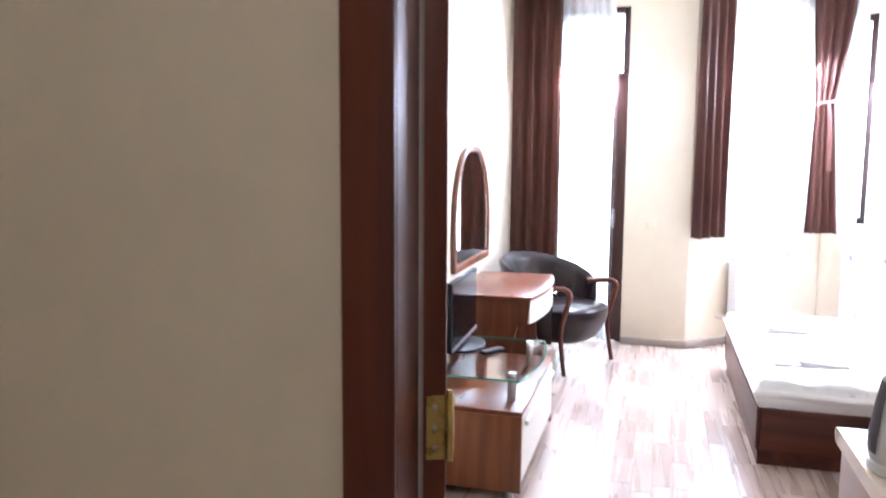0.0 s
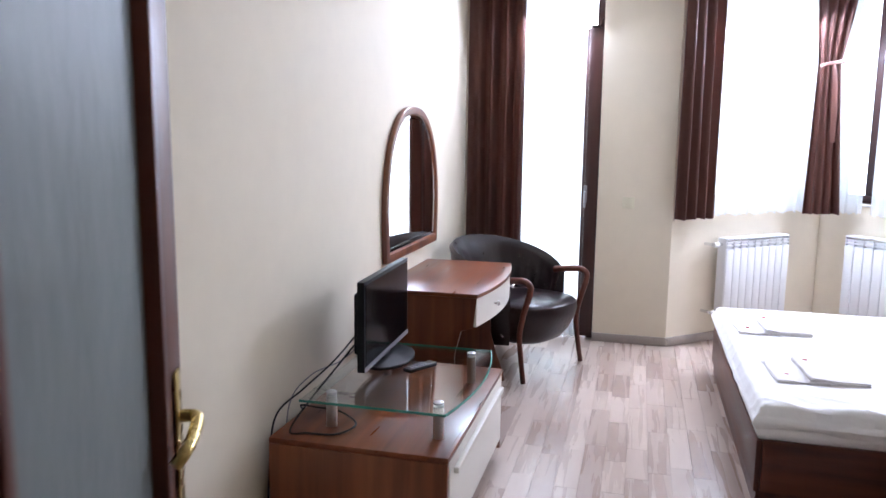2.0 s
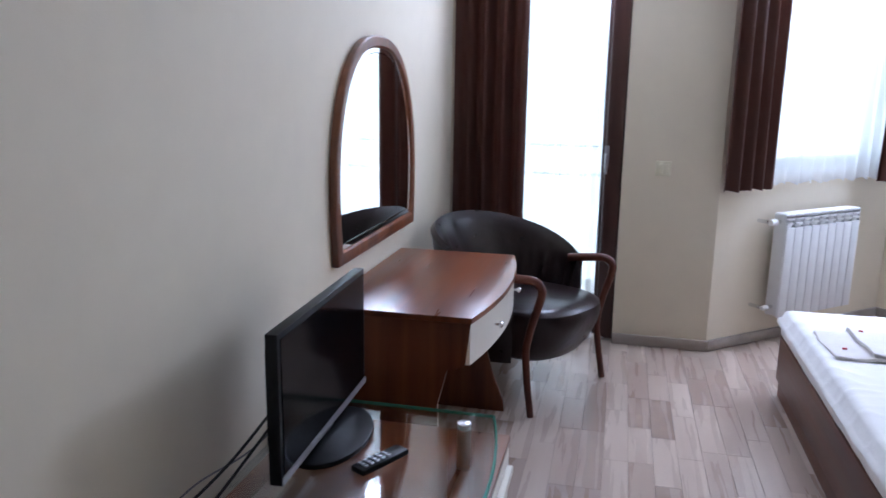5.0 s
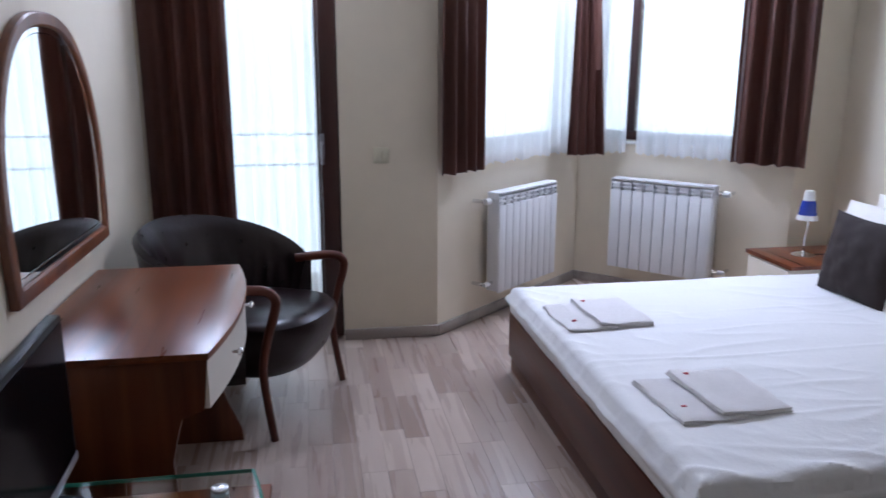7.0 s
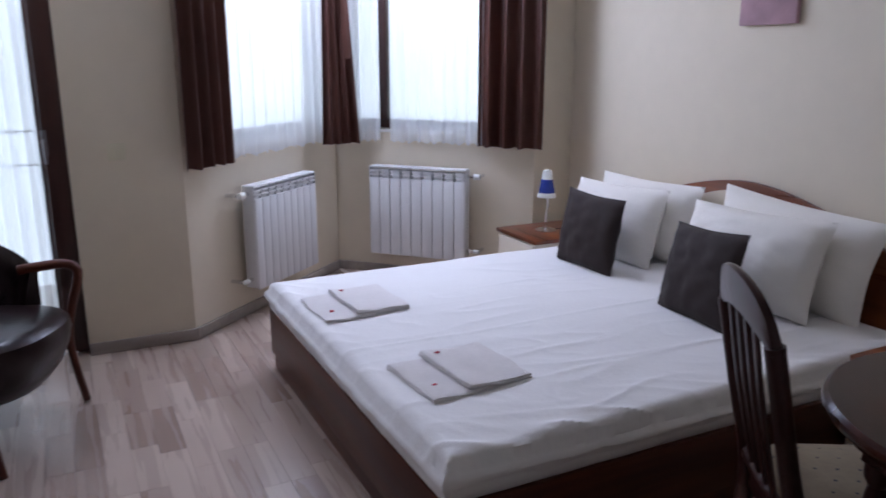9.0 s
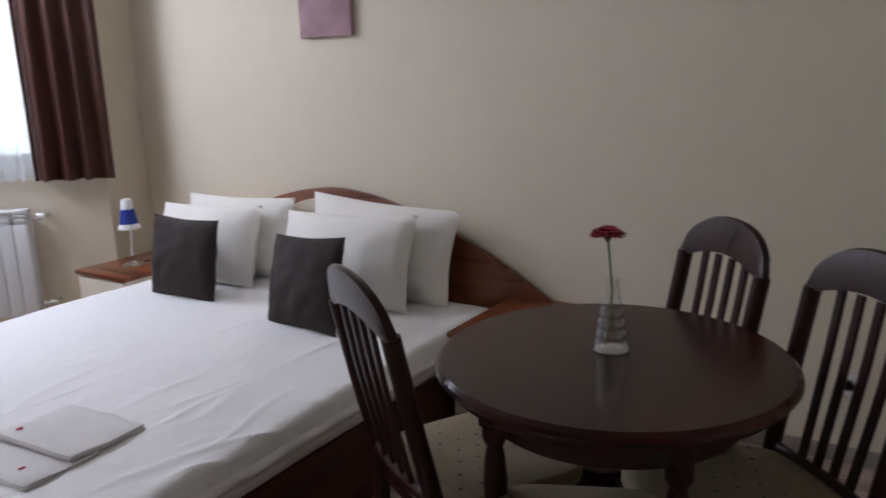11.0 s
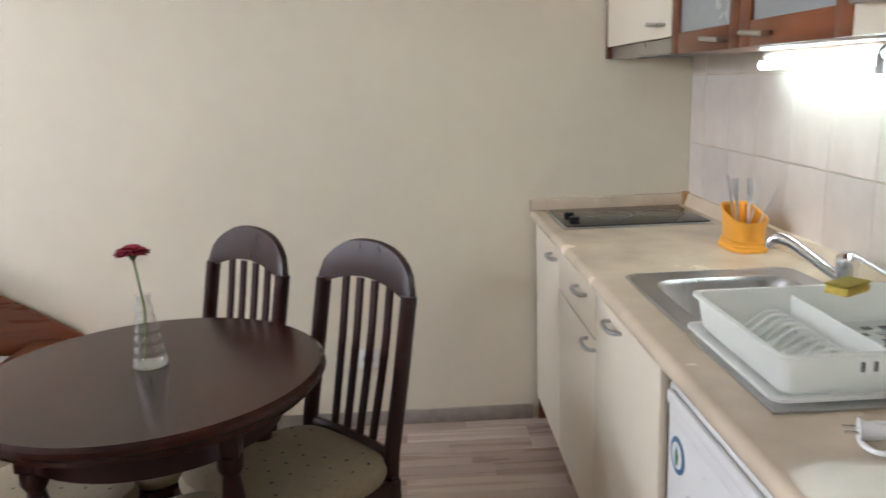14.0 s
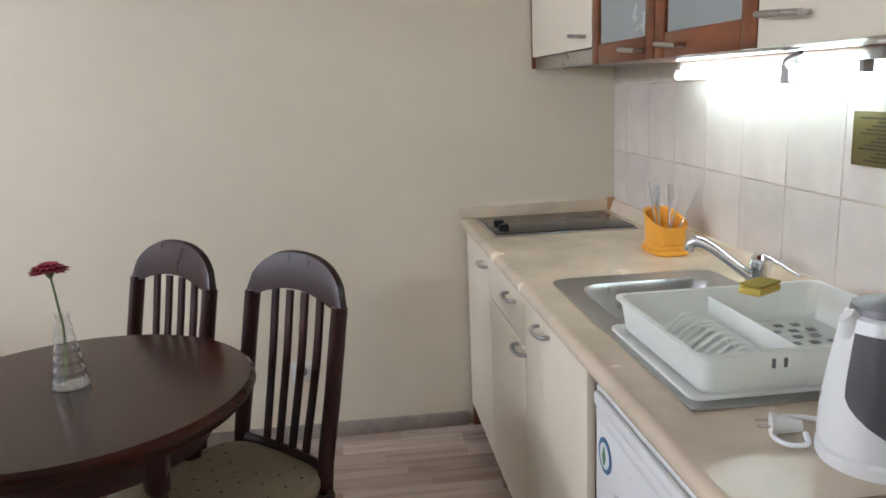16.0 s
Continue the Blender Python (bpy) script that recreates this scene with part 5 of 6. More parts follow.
def base_unit(x0, x1, fronts, label):
    root = thing("kitchen_cabinet", label, "kitchen cabinet", (0, 0, 0), 0, "base cabinets")
    part("body", join(box_bm(x0, KITCHEN + 0.02, 0.10, x0 + 0.016, CF - 0.02, KZ - 0.04), box_bm(x1 - 0.016, KITCHEN + 0.02, 0.10, x1, CF - 0.02, KZ - 0.04), box_bm(x0 + 0.016, KITCHEN + 0.02, 0.10, x1 - 0.016, CF - 0.02, 0.116), box_bm(x0 + 0.016, KITCHEN + 0.02, 0.116, x1 - 0.016, KITCHEN + 0.03, KZ - 0.04)), CHERRY, root)
    part("plinth", box_bm(x0, KITCHEN + 0.1, 0.0, x1, CF - 0.06, 0.099), CHERRY_X, root, "dark brown recessed plinth")
    for kind, z0, z1, hx, hz in fronts:
        f = part(kind, box_bm(x0 + 0.0025, CF - 0.019, z0, x1 - 0.0025, CF, z1, 0.002), CREAM, root)
        part("handle", arc_handle(hx, hz), STEEL, f, "curved satin metal handle")
    return root


C1, C2, C3 = 3.285, 2.775, 2.235
base_unit(C1, W - 0.022, [("door", 0.105, 0.822, 3.36, 0.78)], "cream kitchen base cabinet with one door beside the wall")
base_unit(C2, C1, [("drawer_front", 0.687, 0.822, 2.93, 0.78), ("door", 0.105, 0.682, 2.81, 0.662)], "cream kitchen base cabinet with drawer and door")
base_unit(C3, C2, [("door", 0.105, 0.822, 2.57, 0.79)], "cream kitchen base cabinet under the sink")
solid("filler_strip", box_bm(W - 0.021, KITCHEN + 0.1, 0.0, W - 0.0165, CF - 0.005, KZ - 0.04), CHERRY_Z, "brown filler strip beside the wall", "filler strip")
solid("end_panel", box_bm(KX0 + 0.012, KITCHEN + 0.002, 0.0, KX0 + 0.03, CF, KZ - 0.04, 0.002), CHERRY_Z, "cherry-brown kitchen end panel", "panel")

fg = thing("refrigerator", "small white refrigerator under the worktop", "refrigerator", (0, 0, 0))
part("body", box_bm(1.69, KITCHEN + 0.05, 0.02, 2.228, 1.60, 0.80, 0.006), PLASTIC, fg)
fdoor = part("door", box_bm(1.69, 1.606, 0.03, 2.228, 1.69, 0.80, 0.01), PLASTIC, fg)
part("handle", join(box_bm(1.72, 1.691, 0.765, 2.20, 1.704, 0.792, 0.006), box_bm(1.72, 1.691, 0.735, 2.20, 1.698, 0.764, 0.003)), PLASTIC, fdoor, "moulded white grip strip")
stk = part("sticker", lathe_bm([(0.036, 0), (0.036, 0.0012)], 32), STICKER, fdoor, "round blue and white energy sticker")
stk.matrix_basis = pose(2.165, 1.6903, 0.668, -90, 0, 0)
part("sticker_disc", lathe_bm([(0.026, 0.0013), (0.026, 0.0022)], 32), PLASTIC, stk)
part("sticker_sign", prism_bm([(0.0, -0.02), (0.009, 0.0), (0.004, 0.018), (-0.004, 0.018), (-0.009, 0.0)], "z", 0.0023, 0.0032), GREEN_PRINT, stk)
for x in (1.73, 2.17):
    part("foot", lathe_bm([(0.018, 0), (0.018, 0.02)], 12, (x, 1.55, 0)), BLACK, fg)

hob = thing("hob", "black two-plate glass hob set in the worktop", "hob", (0, 0, KZ))
part("frame", box_bm(3.355, 1.16, 0, 3.715, 1.672, 0.006, 0.002), STEEL, hob)
part("glass", box_bm(3.364, 1.169, 0.0062, 3.706, 1.663, 0.010, 0.001), HOB, hob)
for y in (1.29, 1.47):
    part("plate_ring", lathe_bm([(0.075, 0.0102), (0.079, 0.0106), (0.079, 0.0108), (0.075, 0.0108)], 36, (3.54, y, 0), cap=False), GREY, hob)
for x in (3.44, 3.53):
    part("knob", lathe_bm([(0.019, 0.010), (0.019, 0.024), (0.015, 0.029)], 20, (x, 1.62, 0)), BLACK, hob)

# sink with bowl and drainer
sk = thing("sink", "stainless steel kitchen sink with drainer", "sink", (0, 0, KZ))


def bowl_bm():
    bm = bmesh.new()

    def ring(cx, cy, hx, hy, z, e=0.35, n=40):
        out = []
        for i in range(n):
            a = 2 * math.pi * (i + 0.5) / n
            c, s = math.cos(a), math.sin(a)
            out.append(bm.verts.new((cx + hx * math.copysign(abs(c) ** e, c), cy + hy * math.copysign(abs(s) ** e, s), z)))
        return out
    cx, cy = 2.50, 1.425
    rs = [ring(cx, cy, 0.235, 0.22, 0.0015, 0.12), ring(cx, cy, 0.231, 0.216, 0.006, 0.14), ring(cx, cy, 0.216, 0.203, 0.004, 0.16), ring(cx, cy, 0.17, 0.168, 0.003), ring(cx, cy, 0.16, 0.16, -0.01), ring(cx, cy, 0.145, 0.145, -0.12), ring(cx, cy, 0.12, 0.12, -0.145, 0.5), ring(cx, cy, 0.03, 0.03, -0.15, 1)]
    for a, b in zip(rs, rs[1:]):
        for i in range(40):
            bm.faces.new((a[i], a[(i + 1) % 40], b[(i + 1) % 40], b[i]))
    bm.faces.new(rs[-1])
    return bm


part("bowl", bowl_bm(), STEEL, sk)
part("drainer", box_bm(1.90, 1.205, 0.0005, 2.265, 1.645, 0.006, 0.002), STEEL, sk)
for i in range(9):
    part("rib", box_bm(1.95, 1.27 + i * 0.04, 0.0062, 2.23, 1.278 + i * 0.04, 0.009, 0.001), STEEL, sk)
part("waste", lathe_bm([(0.03, -0.149), (0.03, -0.146), (0.02, -0.147)], 20, (2.50, 1.425, 0)), CHROME, sk)

tp = thing("tap", "chrome single-lever kitchen mixer tap", "tap", (2.50, 1.195, KZ))
part("body", lathe_bm([(0.027, 0.0), (0.027, 0.008), (0.023, 0.012), (0.023, 0.06), (0.026, 0.065), (0.024, 0.085), (0.014, 0.095)], 22), CHROME, tp)
part("spout", tube_bm([(0.0, 0.01, 0.03), (0.025, 0.035, 0.055), (0.075, 0.085, 0.10), (0.10, 0.11, 0.112), (0.112, 0.122, 0.105), (0.115, 0.125, 0.088)], lambda t: 0.0125 + 0.002 * t, 12, 6), CHROME, tp)
part("lever", tube_bm([(0.0, 0.0, 0.088), (-0.02, -0.005, 0.092), (-0.07, -0.02, 0.078), (-0.115, -0.03, 0.066)], lambda t: 0.009 - 0.003 * t, 10, 5, 0.6), CHROME, tp)

# drying rack: tray and basket
dy = thing("dish_rack", "milky white plastic dish rack on the drainer", "dish rack", (1.88, 1.205, KZ + 0.009))


def tub_bm(x0, y0, x1, y1, z0, z1, flare, wall, r=0.03):
    bm = bmesh.new()

    def ring(g, z, rr):
        pts = []
        ax0, ay0, ax1, ay1 = x0 - g, y0 - g, x1 + g, y1 + g
        for cx, cy, a0 in ((ax1 - rr, ay1 - rr, 0), (ax0 + rr, ay1 - rr, 90), (ax0 + rr, ay0 + rr, 180), (ax1 - rr, ay0 + rr, 270)):
            for k in range(6):
                a = radians(a0 + 18 * k)
                pts.append(bm.verts.new((cx + rr * math.cos(a), cy + rr * math.sin(a), z)))
        return pts
    rs = [ring(-0.01, z0, r), ring(0, z0 + 0.01, r), ring(flare, z1 - 0.006, r), ring(flare + 0.008, z1 - 0.006, r), ring(flare + 0.008, z1, r), ring(flare - wall, z1, r), ring(-wall, z0 + 0.012, r), ring(-0.012, z0 + wall, r * 0.8)]
    n = len(rs[0])
    for a, b in zip(rs, rs[1:]):
        for i in range(n):
            bm.faces.new((a[i], a[(i + 1) % n], b[(i + 1) % n], b[i]))
    bm.faces.new(rs[0][::-1])
    bm.faces.new(rs[-1])
    return bm


part("tray", tub_bm(0.03, 0.015, 0.385, 0.428, 0.0, 0.016, 0.004, 0.003, 0.02), MILKY, dy)
part("basket", tub_bm(0.036, 0.012, 0.378, 0.418, 0.008, 0.081, 0.008, 0.003, 0.022), MILKY, dy)
part("divider", box_bm(0.034, 0.235, 0.014, 0.380, 0.2385, 0.066, 0.001), MILKY, dy)
for i in range(11):
    x = 0.07 + i * 0.026
    part("prong", tube_bm([(x, 0.262, 0.014), (x, 0.275, 0.045), (x, 0.305, 0.052), (x, 0.33, 0.038), (x, 0.36, 0.014)], 0.0035, 6, 3), MILKY, dy)
for i in range(8):
    for j in range(4):
        part("slot", box_bm(0.075 + i * 0.034, 0.065 + j * 0.036 + (0.012 if i % 2 else 0.0), 0.0125, 0.089 + i * 0.034, 0.081 + j * 0.036 + (0.012 if i % 2 else 0.0), 0.0135), GREY, dy)
for y in (0.10, 0.28):
    for k in (0, 1):
        part("slot", box_bm(0.0270, y + k * 0.02, 0.05, 0.0295, y + k * 0.02 + 0.005, 0.065), GREY, dy)

sp = thing("sponge", "yellow-brown dish sponge on the rack rim", "sponge", (2.215, 1.36, KZ + 0.0895), -60)
part("foam", box_bm(-0.038, -0.024, 0.0, 0.038, 0.024, 0.016, 0.005), SPONGE, sp)
part("scourer", box_bm(-0.038, -0.024, 0.0162, 0.038, 0.024, 0.022, 0.003), mat("ochre_scourer", (0.36, 0.28, 0.05), 0.95, noise_scale=60, vary=0.2, bump=0.5, bump_scale=300), sp)

# cutlery holder
ch = thing("cutlery_holder", "orange plastic cutlery holder", "cutlery holder", (2.99, 1.222, KZ))


def oval(k, z):
    """Rounded oblong outline of the holder."""
    pts = []
    for i in range(32):
        c, d = math.cos(2 * math.pi * i / 32), math.sin(2 * math.pi * i / 32)
        pts.append((0.074 * k * math.copysign(abs(c) ** 0.6, c), 0.047 * k * math.copysign(abs(d) ** 0.6, d), z))
    return pts



bm = bmesh.new()
rs = []
for k, z, tilt in ((1.10, 0.0, 0), (1.15, 0.003, 0), (1.15, 0.009, 0), (1.09, 0.011, 0), (1.09, 0.018, 0), (1.03, 0.020, 0), (1.03, 0.027, 0), (0.96, 0.030, 0), (1.02, 0.085, 0.16), (1.10, 0.101, 0.24), (1.10, 0.106, 0.24), (1.0, 0.101, 0.24), (0.9, 0.03, 0)):
    rs.append([bm.verts.new((x, y, zz + tilt * x)) for x, y, zz in oval(k, z)])
for a, b in zip(rs, rs[1:]):
    for i in range(32):
        bm.faces.new((a[i], a[(i + 1) % 32], b[(i + 1) % 32], b[i]))
bm.faces.new(rs[0][::-1])
bm.faces.new(rs[-1])
part("cup", bm, ORANGE, ch)


def fork_bm(tines):
    bms = [tube_bm([(0, 0, 0), (0, 0.001, 0.06), (0, 0.003, 0.115)], lambda t: 0.005 - 0.001 * t, 8, 4, 0.4)]
    if tines:
        bms.append(tube_bm([(0, 0.003, 0.112), (0, 0.004, 0.13), (0, 0.006, 0.145)], lambda t: 0.006 + 0.006 * t, 10, 3, 0.22))
        for k in (-1.5, -0.5, 0.5, 1.5):
            bms.append(tube_bm([(k * 0.0055, 0.006, 0.142), (k * 0.0056, 0.004, 0.17), (k * 0.0052, 0.0, 0.19)], 0.0016, 6, 3))
    else:
        bms.append(tube_bm([(0, 0.003, 0.11), (0, 0.004, 0.15), (0, 0.006, 0.195)], lambda t: 0.009 - 0.005 * t, 8, 4, 0.15))
    return join(*bms)


for i, (x, y, rx, ry, rz, tines) in enumerate(((0.025, 0.0, -4, 6, 60, True), (0.0, 0.012, 5, 10, 30, True), (-0.01, -0.008, 8, -6, 100, True), (-0.02, 0.01, 2, -14, 80, False), (-0.03, 0.0, -6, -22, 80, False), (0.04, 0.0, 3, 12, 40, False))):
    cu = thing("fork" if tines else "knife", ("stainless steel fork" if tines else "stainless steel knife") + " standing in the orange holder", "cutlery", group="cutlery in the holder")
    cu.matrix_basis = pose(2.99 + x, 1.222 + y * 0.8, KZ + 0.012, rx, ry, rz)
    part("metal", fork_bm(tines), STEEL, cu)

# kettle
kt = thing("electric_kettle", "white electric kettle with a grey side panel", "kettle", (1.716, 1.465, KZ), 268)
part("base", lathe_bm([(0.078, 0), (0.08, 0.004), (0.08, 0.018), (0.074, 0.022)], 32), PLASTIC, kt)
kb_ = part("body", lathe_bm([(0.076, 0.0225), (0.079, 0.03), (0.078, 0.07), (0.070, 0.13), (0.060, 0.185), (0.056, 0.20), (0.05, 0.204)], 36), PLASTIC, kt)
part("lid", lathe_bm([(0.05, 0.2045), (0.048, 0.214), (0.02, 0.222), (0.004, 0.224)], 28), GREY, kt, "dark grey lid")
part("spout", tube_bm([(-0.048, 0, 0.183), (-0.056, 0, 0.196), (-0.063, 0, 0.2045)], lambda t: 0.015 - 0.007 * t, 12, 3, 1.4), PLASTIC, kt)
grip = tube_bm([(0.05, 0, 0.195), (0.09, 0, 0.20), (0.115, 0, 0.175), (0.118, 0, 0.12), (0.10, 0, 0.075), (0.074, 0, 0.085)], 0.014, 12, 5, 1.4)
grip.transform(Matrix.Rotation(radians(338), 4, "Z"))
part("handle", grip, PLASTIC, kt)


def panel_bm():
    bm = bmesh.new()
    rows = []
    n = 14
    for i in range(n + 1):
        v = i / n
        z = 0.04 + 0.145 * v
        r = 0.0024 + (0.079 - 0.025 * (z - 0.03) if z < 0.07 else 0.078 - 0.1333 * (z - 0.07) if z < 0.13 else 0.070 - 0.1818 * (z - 0.13))
        lo_a = 199 + 70 * max(0.0, 1 - v / 0.45) ** 1.6 - 4 * v
        half = (296 - lo_a) / 2
        mid_a = lo_a + half
        rows.append([bm.verts.new((r * math.cos(radians(mid_a - half + 2 * half * k / 8)), r * math.sin(radians(mid_a - half + 2 * half * k / 8)), z)) for k in range(9)])
    for a, b in zip(rows, rows[1:]):
        for k in range(8):
            bm.faces.new((a[k], a[k + 1], b[k + 1], b[k]))
    bmesh.ops.solidify(bm, geom=bm.faces[:], thickness=0.0015)
    return bm


part("gauge_panel", panel_bm(), GREY, kb_, "dark grey level gauge panel")
cable("white kettle cord lying on the worktop", [(1.80, 1.46, 0.875), (1.835, 1.49, 0.876), (1.845, 1.53, 0.876), (1.80, 1.57, 0.876), (1.765, 1.57, 0.876), (1.755, 1.545, 0.878), (1.775, 1.535, 0.884)], 0.004, PLASTIC)
pl = thing("plug", "white mains plug lying on the worktop", "plug", (1.80, 1.56, KZ + 0.0185), 70)
part("body", tube_bm([(-0.03, 0, 0), (-0.012, 0, 0), (0.005, 0, 0), (0.012, 0, 0)], lambda t: 0.008 + 0.010 * t, 12, 4), PLASTIC, pl)
for s in (-1, 1):
    part("pin", tube_bm([(0.012, s * 0.0095, 0), (0.031, s * 0.0095, 0)], 0.0024, 8, 0), CHROME, pl)


# ---- wall cabinets ----
UF, UZ, UT = 1.43, 1.424, 2.15


def bar_handle(x, z, w):
    return join(tube_bm([(x - w / 2, UF + 0.022, z - 0.004), (x, UF + 0.027, z), (x + w / 2, UF + 0.022, z + 0.004)], 0.006, 10, 3), tube_bm([(x - w / 2 + 0.012, UF, z - 0.003), (x - w / 2 + 0.012, UF + 0.022, z - 0.003)], 0.005, 8, 0), tube_bm([(x + w / 2 - 0.012, UF, z + 0.003), (x + w / 2 - 0.012, UF + 0.022, z + 0.003)], 0.005, 8, 0))


def wall_unit(x0, x1, z0, label):
    root = thing("wall_cabinet", label, "wall cabinet", (0, 0, 0), 0, "wall cabinets")
    part("body", box_bm(x0, KITCHEN + 0.002, z0, x1, UF - 0.02, UT, 0.002), CHERRY, root)
    return root


u1 = wall_unit(3.05, W - 0.02, 1.472, "cream kitchen wall cabinet above the extractor")
f = part("door", box_bm(3.0525, UF - 0.0195, 1.474, W - 0.022, UF, UT, 0.002), CREAM, u1)
part("handle", bar_handle(3.15, 1.512, 0.11), STEEL, f)
hd = thing("extractor_hood", "slim grey steel extractor hood under the wall cabinet", "extractor hood")
part("body", box_bm(3.05, KITCHEN + 0.002, 1.43, W - 0.02, UF - 0.012, 1.4715, 0.003), STEEL, hd)
part("side_trim", box_bm(W - 0.0195, KITCHEN + 0.002, 1.432, W - 0.003, UF, UT, 0.002), CHERRY_Z, hd)
for i in range(4):
    part("grille", box_bm(3.15, 1.17 + i * 0.05, 1.426, 3.65, 1.195 + i * 0.05, 1.4298), GREY, hd)
u2 = wall_unit(2.145, 3.049, UZ, "cherry-brown kitchen wall cabinet with two frosted glass doors")
for x0, x1, hx in ((2.147, 2.594, 2.48), (2.598, 3.047, 2.71)):
    f = part("door", join(box_bm(x0, UF - 0.0195, UZ, x0 + 0.055, UF, UT, 0.003), box_bm(x1 - 0.055, UF - 0.0195, UZ, x1, UF, UT, 0.003), box_bm(x0 + 0.055, UF - 0.0195, UZ, x1 - 0.055, UF, UZ + 0.055, 0.003), box_bm(x0 + 0.055, UF - 0.0195, UT - 0.055, x1 - 0.055, UF, UT, 0.003)), CHERRY_X, u2)
    part("pane", box_bm(x0 + 0.055, UF - 0.013, UZ + 0.055, x1 - 0.055, UF - 0.008, UT - 0.055), FROST, f, "frosted glass pane")
    part("handle", bar_handle(hx, UZ + 0.026, 0.11), STEEL, f)
u3 = wall_unit(KX0 + 0.0, 2.144, UZ, "cream kitchen wall cabinet with one wide door")
f = part("door", box_bm(KX0 + 0.002, UF - 0.0195, UZ, 2.142, UF, UT, 0.002), CREAM, u3)
part("handle", bar_handle(2.045, UZ + 0.05, 0.13), STEEL, f)

HOLDER = mat("light_grey_plastic", (0.5, 0.5, 0.5), 0.4, noise_scale=12, vary=0.03)
tl = thing("tube_light", "lit fluorescent tube lamp under the wall cabinets", "lamp")
part("housing", box_bm(2.18, 1.125, 1.400, 3.045, 1.165, 1.4235, 0.003), PLASTIC, tl)
part("tube", tube_bm([(2.225, 1.175, 1.384), (3.03, 1.175, 1.384)], 0.011, 14, 0), TUBE, tl, "glowing white tube")
for x in (2.21, 2.45, 3.04):
    k = 1.0 if x == 2.45 else 0.45
    part("holder", box_bm(x - 0.016 * k, 1.16, 1.3998 - 0.042 * (k + 0.25) / 1.25, x + 0.016 * k, 1.176 + 0.016 * k, 1.3998, 0.002), HOLDER, tl, "light grey tube holder")
cable("short grey lamp cord under the wall cabinet", [(2.437, 1.19, 1.392), (2.395, 1.22, 1.392), (2.355, 1.25, 1.403), (2.315, 1.26, 1.412), (2.265, 1.27, 1.418)], 0.004, GREY)

pq = thing("notice_plaque", "gold notice plaque with dark printed lines on the tiles", "plaque", (2.18, KITCHEN + 0.002, 1.2435))
part("plate", box_bm(-0.15, 0, -0.055, 0.15, 0.003, 0.055, 0.001), GOLD, pq)
for i in range(12):
    part("text_line", box_bm(-0.135 + (0.03 if i == 0 else 0), 0.0032, 0.040 - i * 0.0078, 0.128 - 0.018 * ((i * 7) % 4), 0.0036, 0.0438 - i * 0.0078), INK, pq)

so = thing("wall_socket", "white mains socket low on the wall", "socket", (W, 2.385, 0.29))
part("plate", box_bm(-0.01, -0.04, -0.04, 0, 0.04, 0.04, 0.003), PLASTIC, so)
scup = lathe_bm([(0.021, 0), (0.021, 0.003), (0.017, 0.003), (0.017, -0.004)], 20)
scup.transform(pose(-0.01, 0, 0, 0, -90, 0))
part("insert", scup, GREY, so)

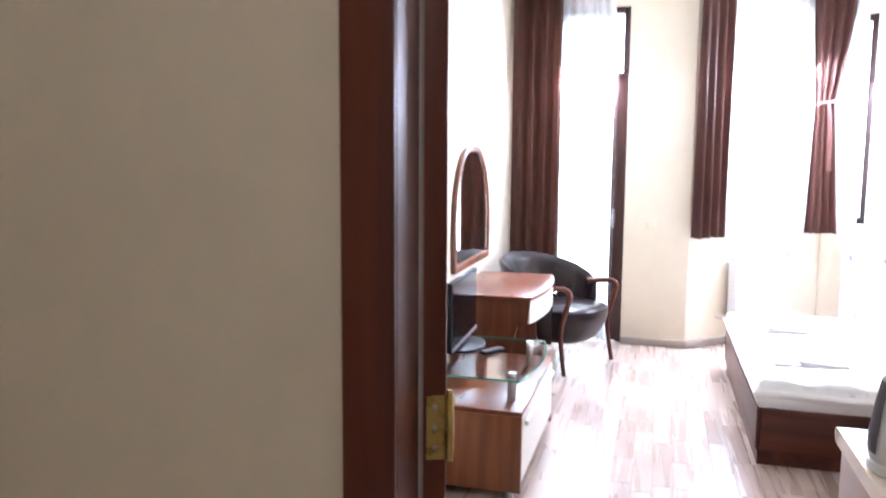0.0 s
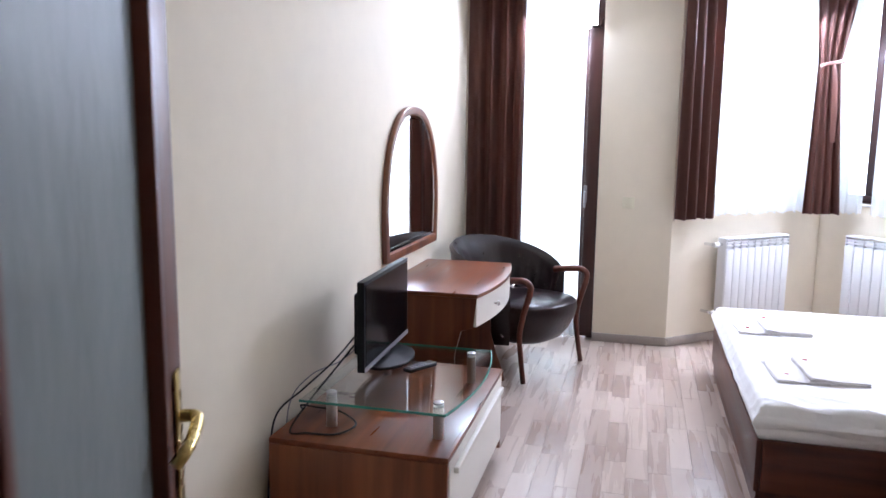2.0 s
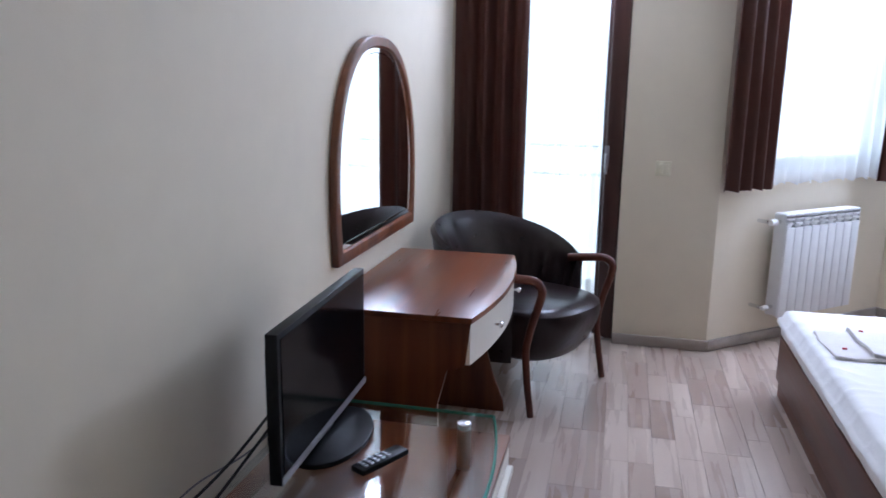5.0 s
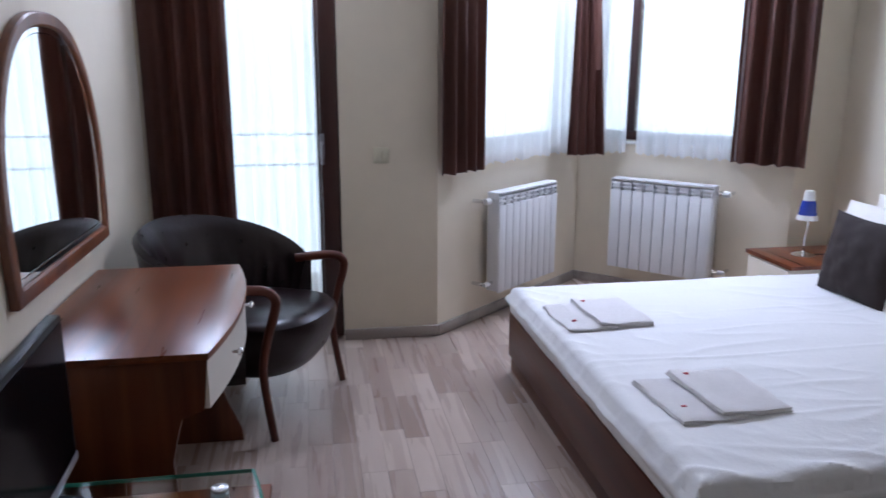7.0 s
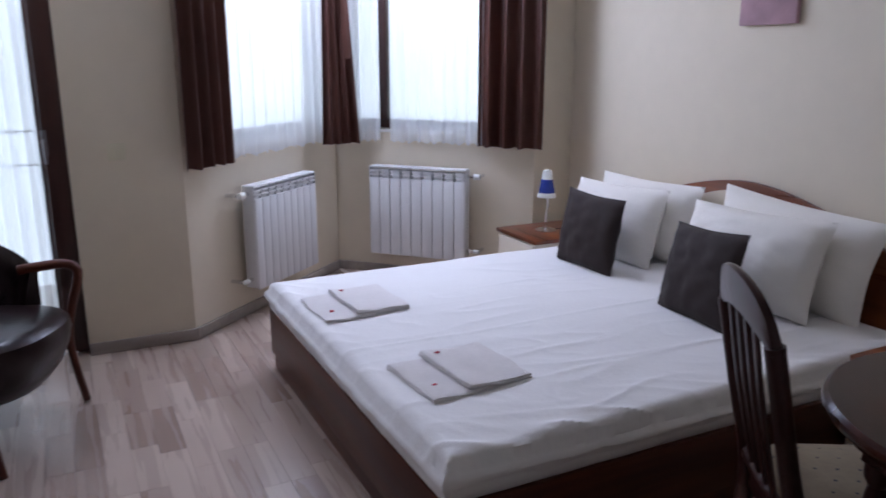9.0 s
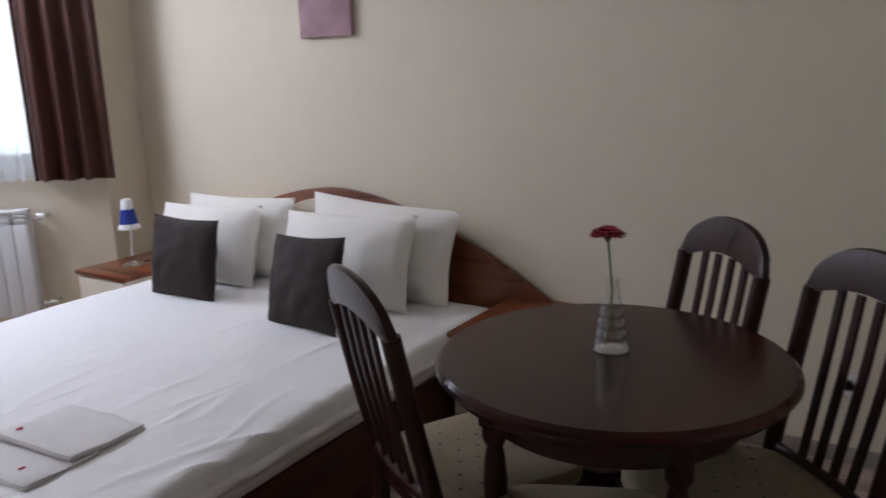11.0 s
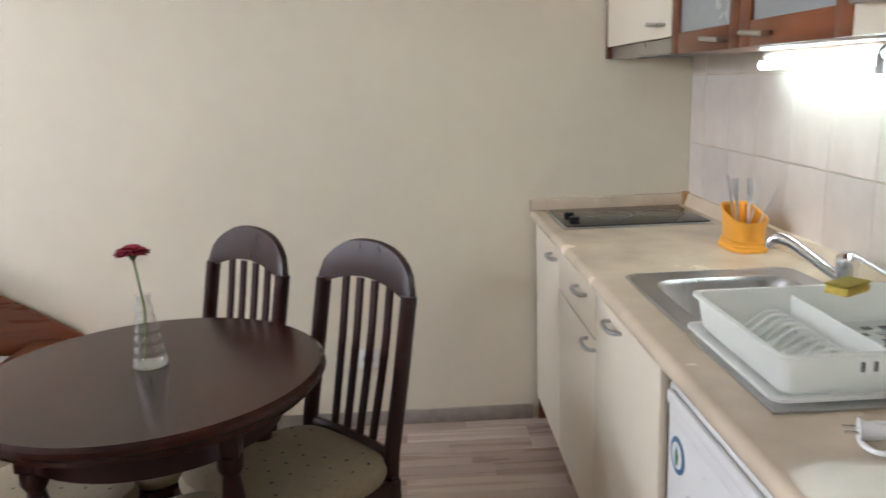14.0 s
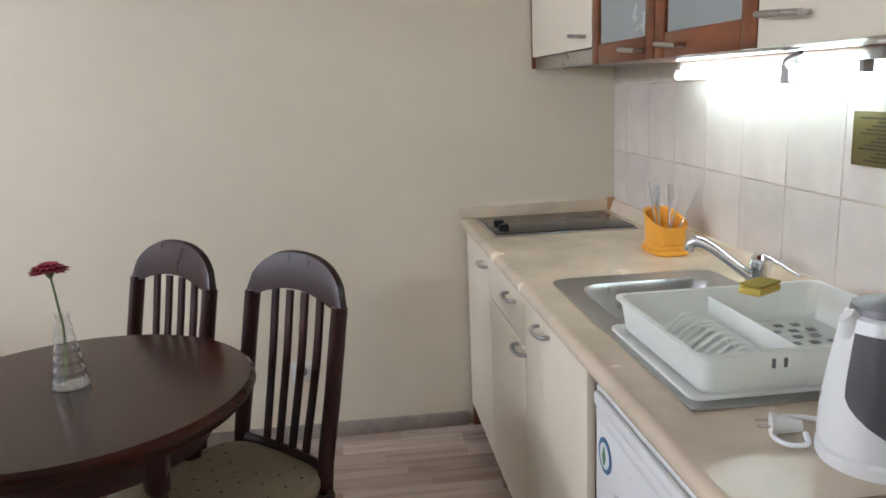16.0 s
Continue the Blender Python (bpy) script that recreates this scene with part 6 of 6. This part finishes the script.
# ---- tiles over the worktop ----
splash = structure("splashback", box_bm(DX1 + 0.03, KITCHEN - 0.0115, 0.86, W - 0.001, KITCHEN - 0.005, 1.62), TILE_GROUT, "tan grout bed of the tiled splashback", "tiles")
PITCH, TILE_W = 0.2125, 0.2104
tile_me = mesh_of("tile", box_bm(-TILE_W / 2, -0.005, -0.1245, TILE_W / 2, 0.0, 0.1245, 0.0012, 1), TILE)
cut_me = mesh_of("tile_cut", box_bm(-0.0685, -0.005, -0.1245, 0.0685, 0.0, 0.1245, 0.0012, 1), TILE)
for r in range(3):
    for c in range(-2, 8):
        xc = 3.21 - PITCH * (c + 0.5)
        if xc - 0.1 < DX1:
            continue
        ob = new("tile", tile_me)
        ob.parent = splash
        ob.location = (xc, KITCHEN + 0.001, 1.112 - 0.126 + r * 0.252)
    ob = new("tile", cut_me)
    ob.parent = splash
    ob.location = (3.7067, KITCHEN + 0.001, 1.112 - 0.126 + r * 0.252)

# ---- laminate strips ----
STRIP, GAP = 0.095, 0.0006
plank_me = {}
near, far = [], []
rnd = random.Random(42)
x = -0.2
col = 0
while x < 3.78:
    y = -1.6
    while y < 7.3:
        L = (0.32, 0.40, 0.48, 0.56)[rnd.randrange(4)]
        if y == -1.6:
            L = (0.32, 0.40, 0.48, 0.56)[col % 4]
        y1 = y + L
        keep = (y1 < BACK + 0.2 and (x < W or y1 > 0.9) and (x > -0.15 or y1 < 0.9) and (x < 2.6 or y > 0.8)) or (1.4 < x < 3.45 and y1 < 7.1 - abs(x - 2.55) * 0.8)
        if keep:
            (near if 0.66 < x < 1.66 and 2.2 < y < 5.9 and len(near) < 300 else far).append((x, y, L))
        y = y1
    x += STRIP
    col += 1
floor_ob = bpy.data.objects["floor"]
for L in (0.32, 0.40, 0.48, 0.56):
    plank_me[L] = mesh_of("plank", box_bm(GAP / 2, GAP / 2, -0.0035, STRIP - GAP / 2, L - GAP / 2, 0.0, 0.0006, 1), PLANK)
for x, y, L in near:
    ob = new("plank", plank_me[L])
    ob.parent = floor_ob
    ob.location = (x, y, 0)
verts, faces = [], []
for x, y, L in far:
    i = len(verts)
    g = GAP / 2
    verts += [(x + g, y + g, -0.0035), (x + STRIP - g, y + g, -0.0035), (x + STRIP - g, y + L - g, -0.0035), (x + g, y + L - g, -0.0035), (x + g, y + g, 0), (x + STRIP - g, y + g, 0), (x + STRIP - g, y + L - g, 0), (x + g, y + L - g, 0)]
    faces += [(i + 4, i + 5, i + 6, i + 7), (i, i + 1, i + 5, i + 4), (i + 1, i + 2, i + 6, i + 5), (i + 2, i + 3, i + 7, i + 6), (i + 3, i, i + 4, i + 7)]
me = bpy.data.meshes.new("planks")
me.from_pydata(verts, [], faces)
me.materials.append(PLANK_FAR)
fp = new("planks", me)
fp.parent = floor_ob
tagged(fp, "light oak laminate strips", kind="stuff")
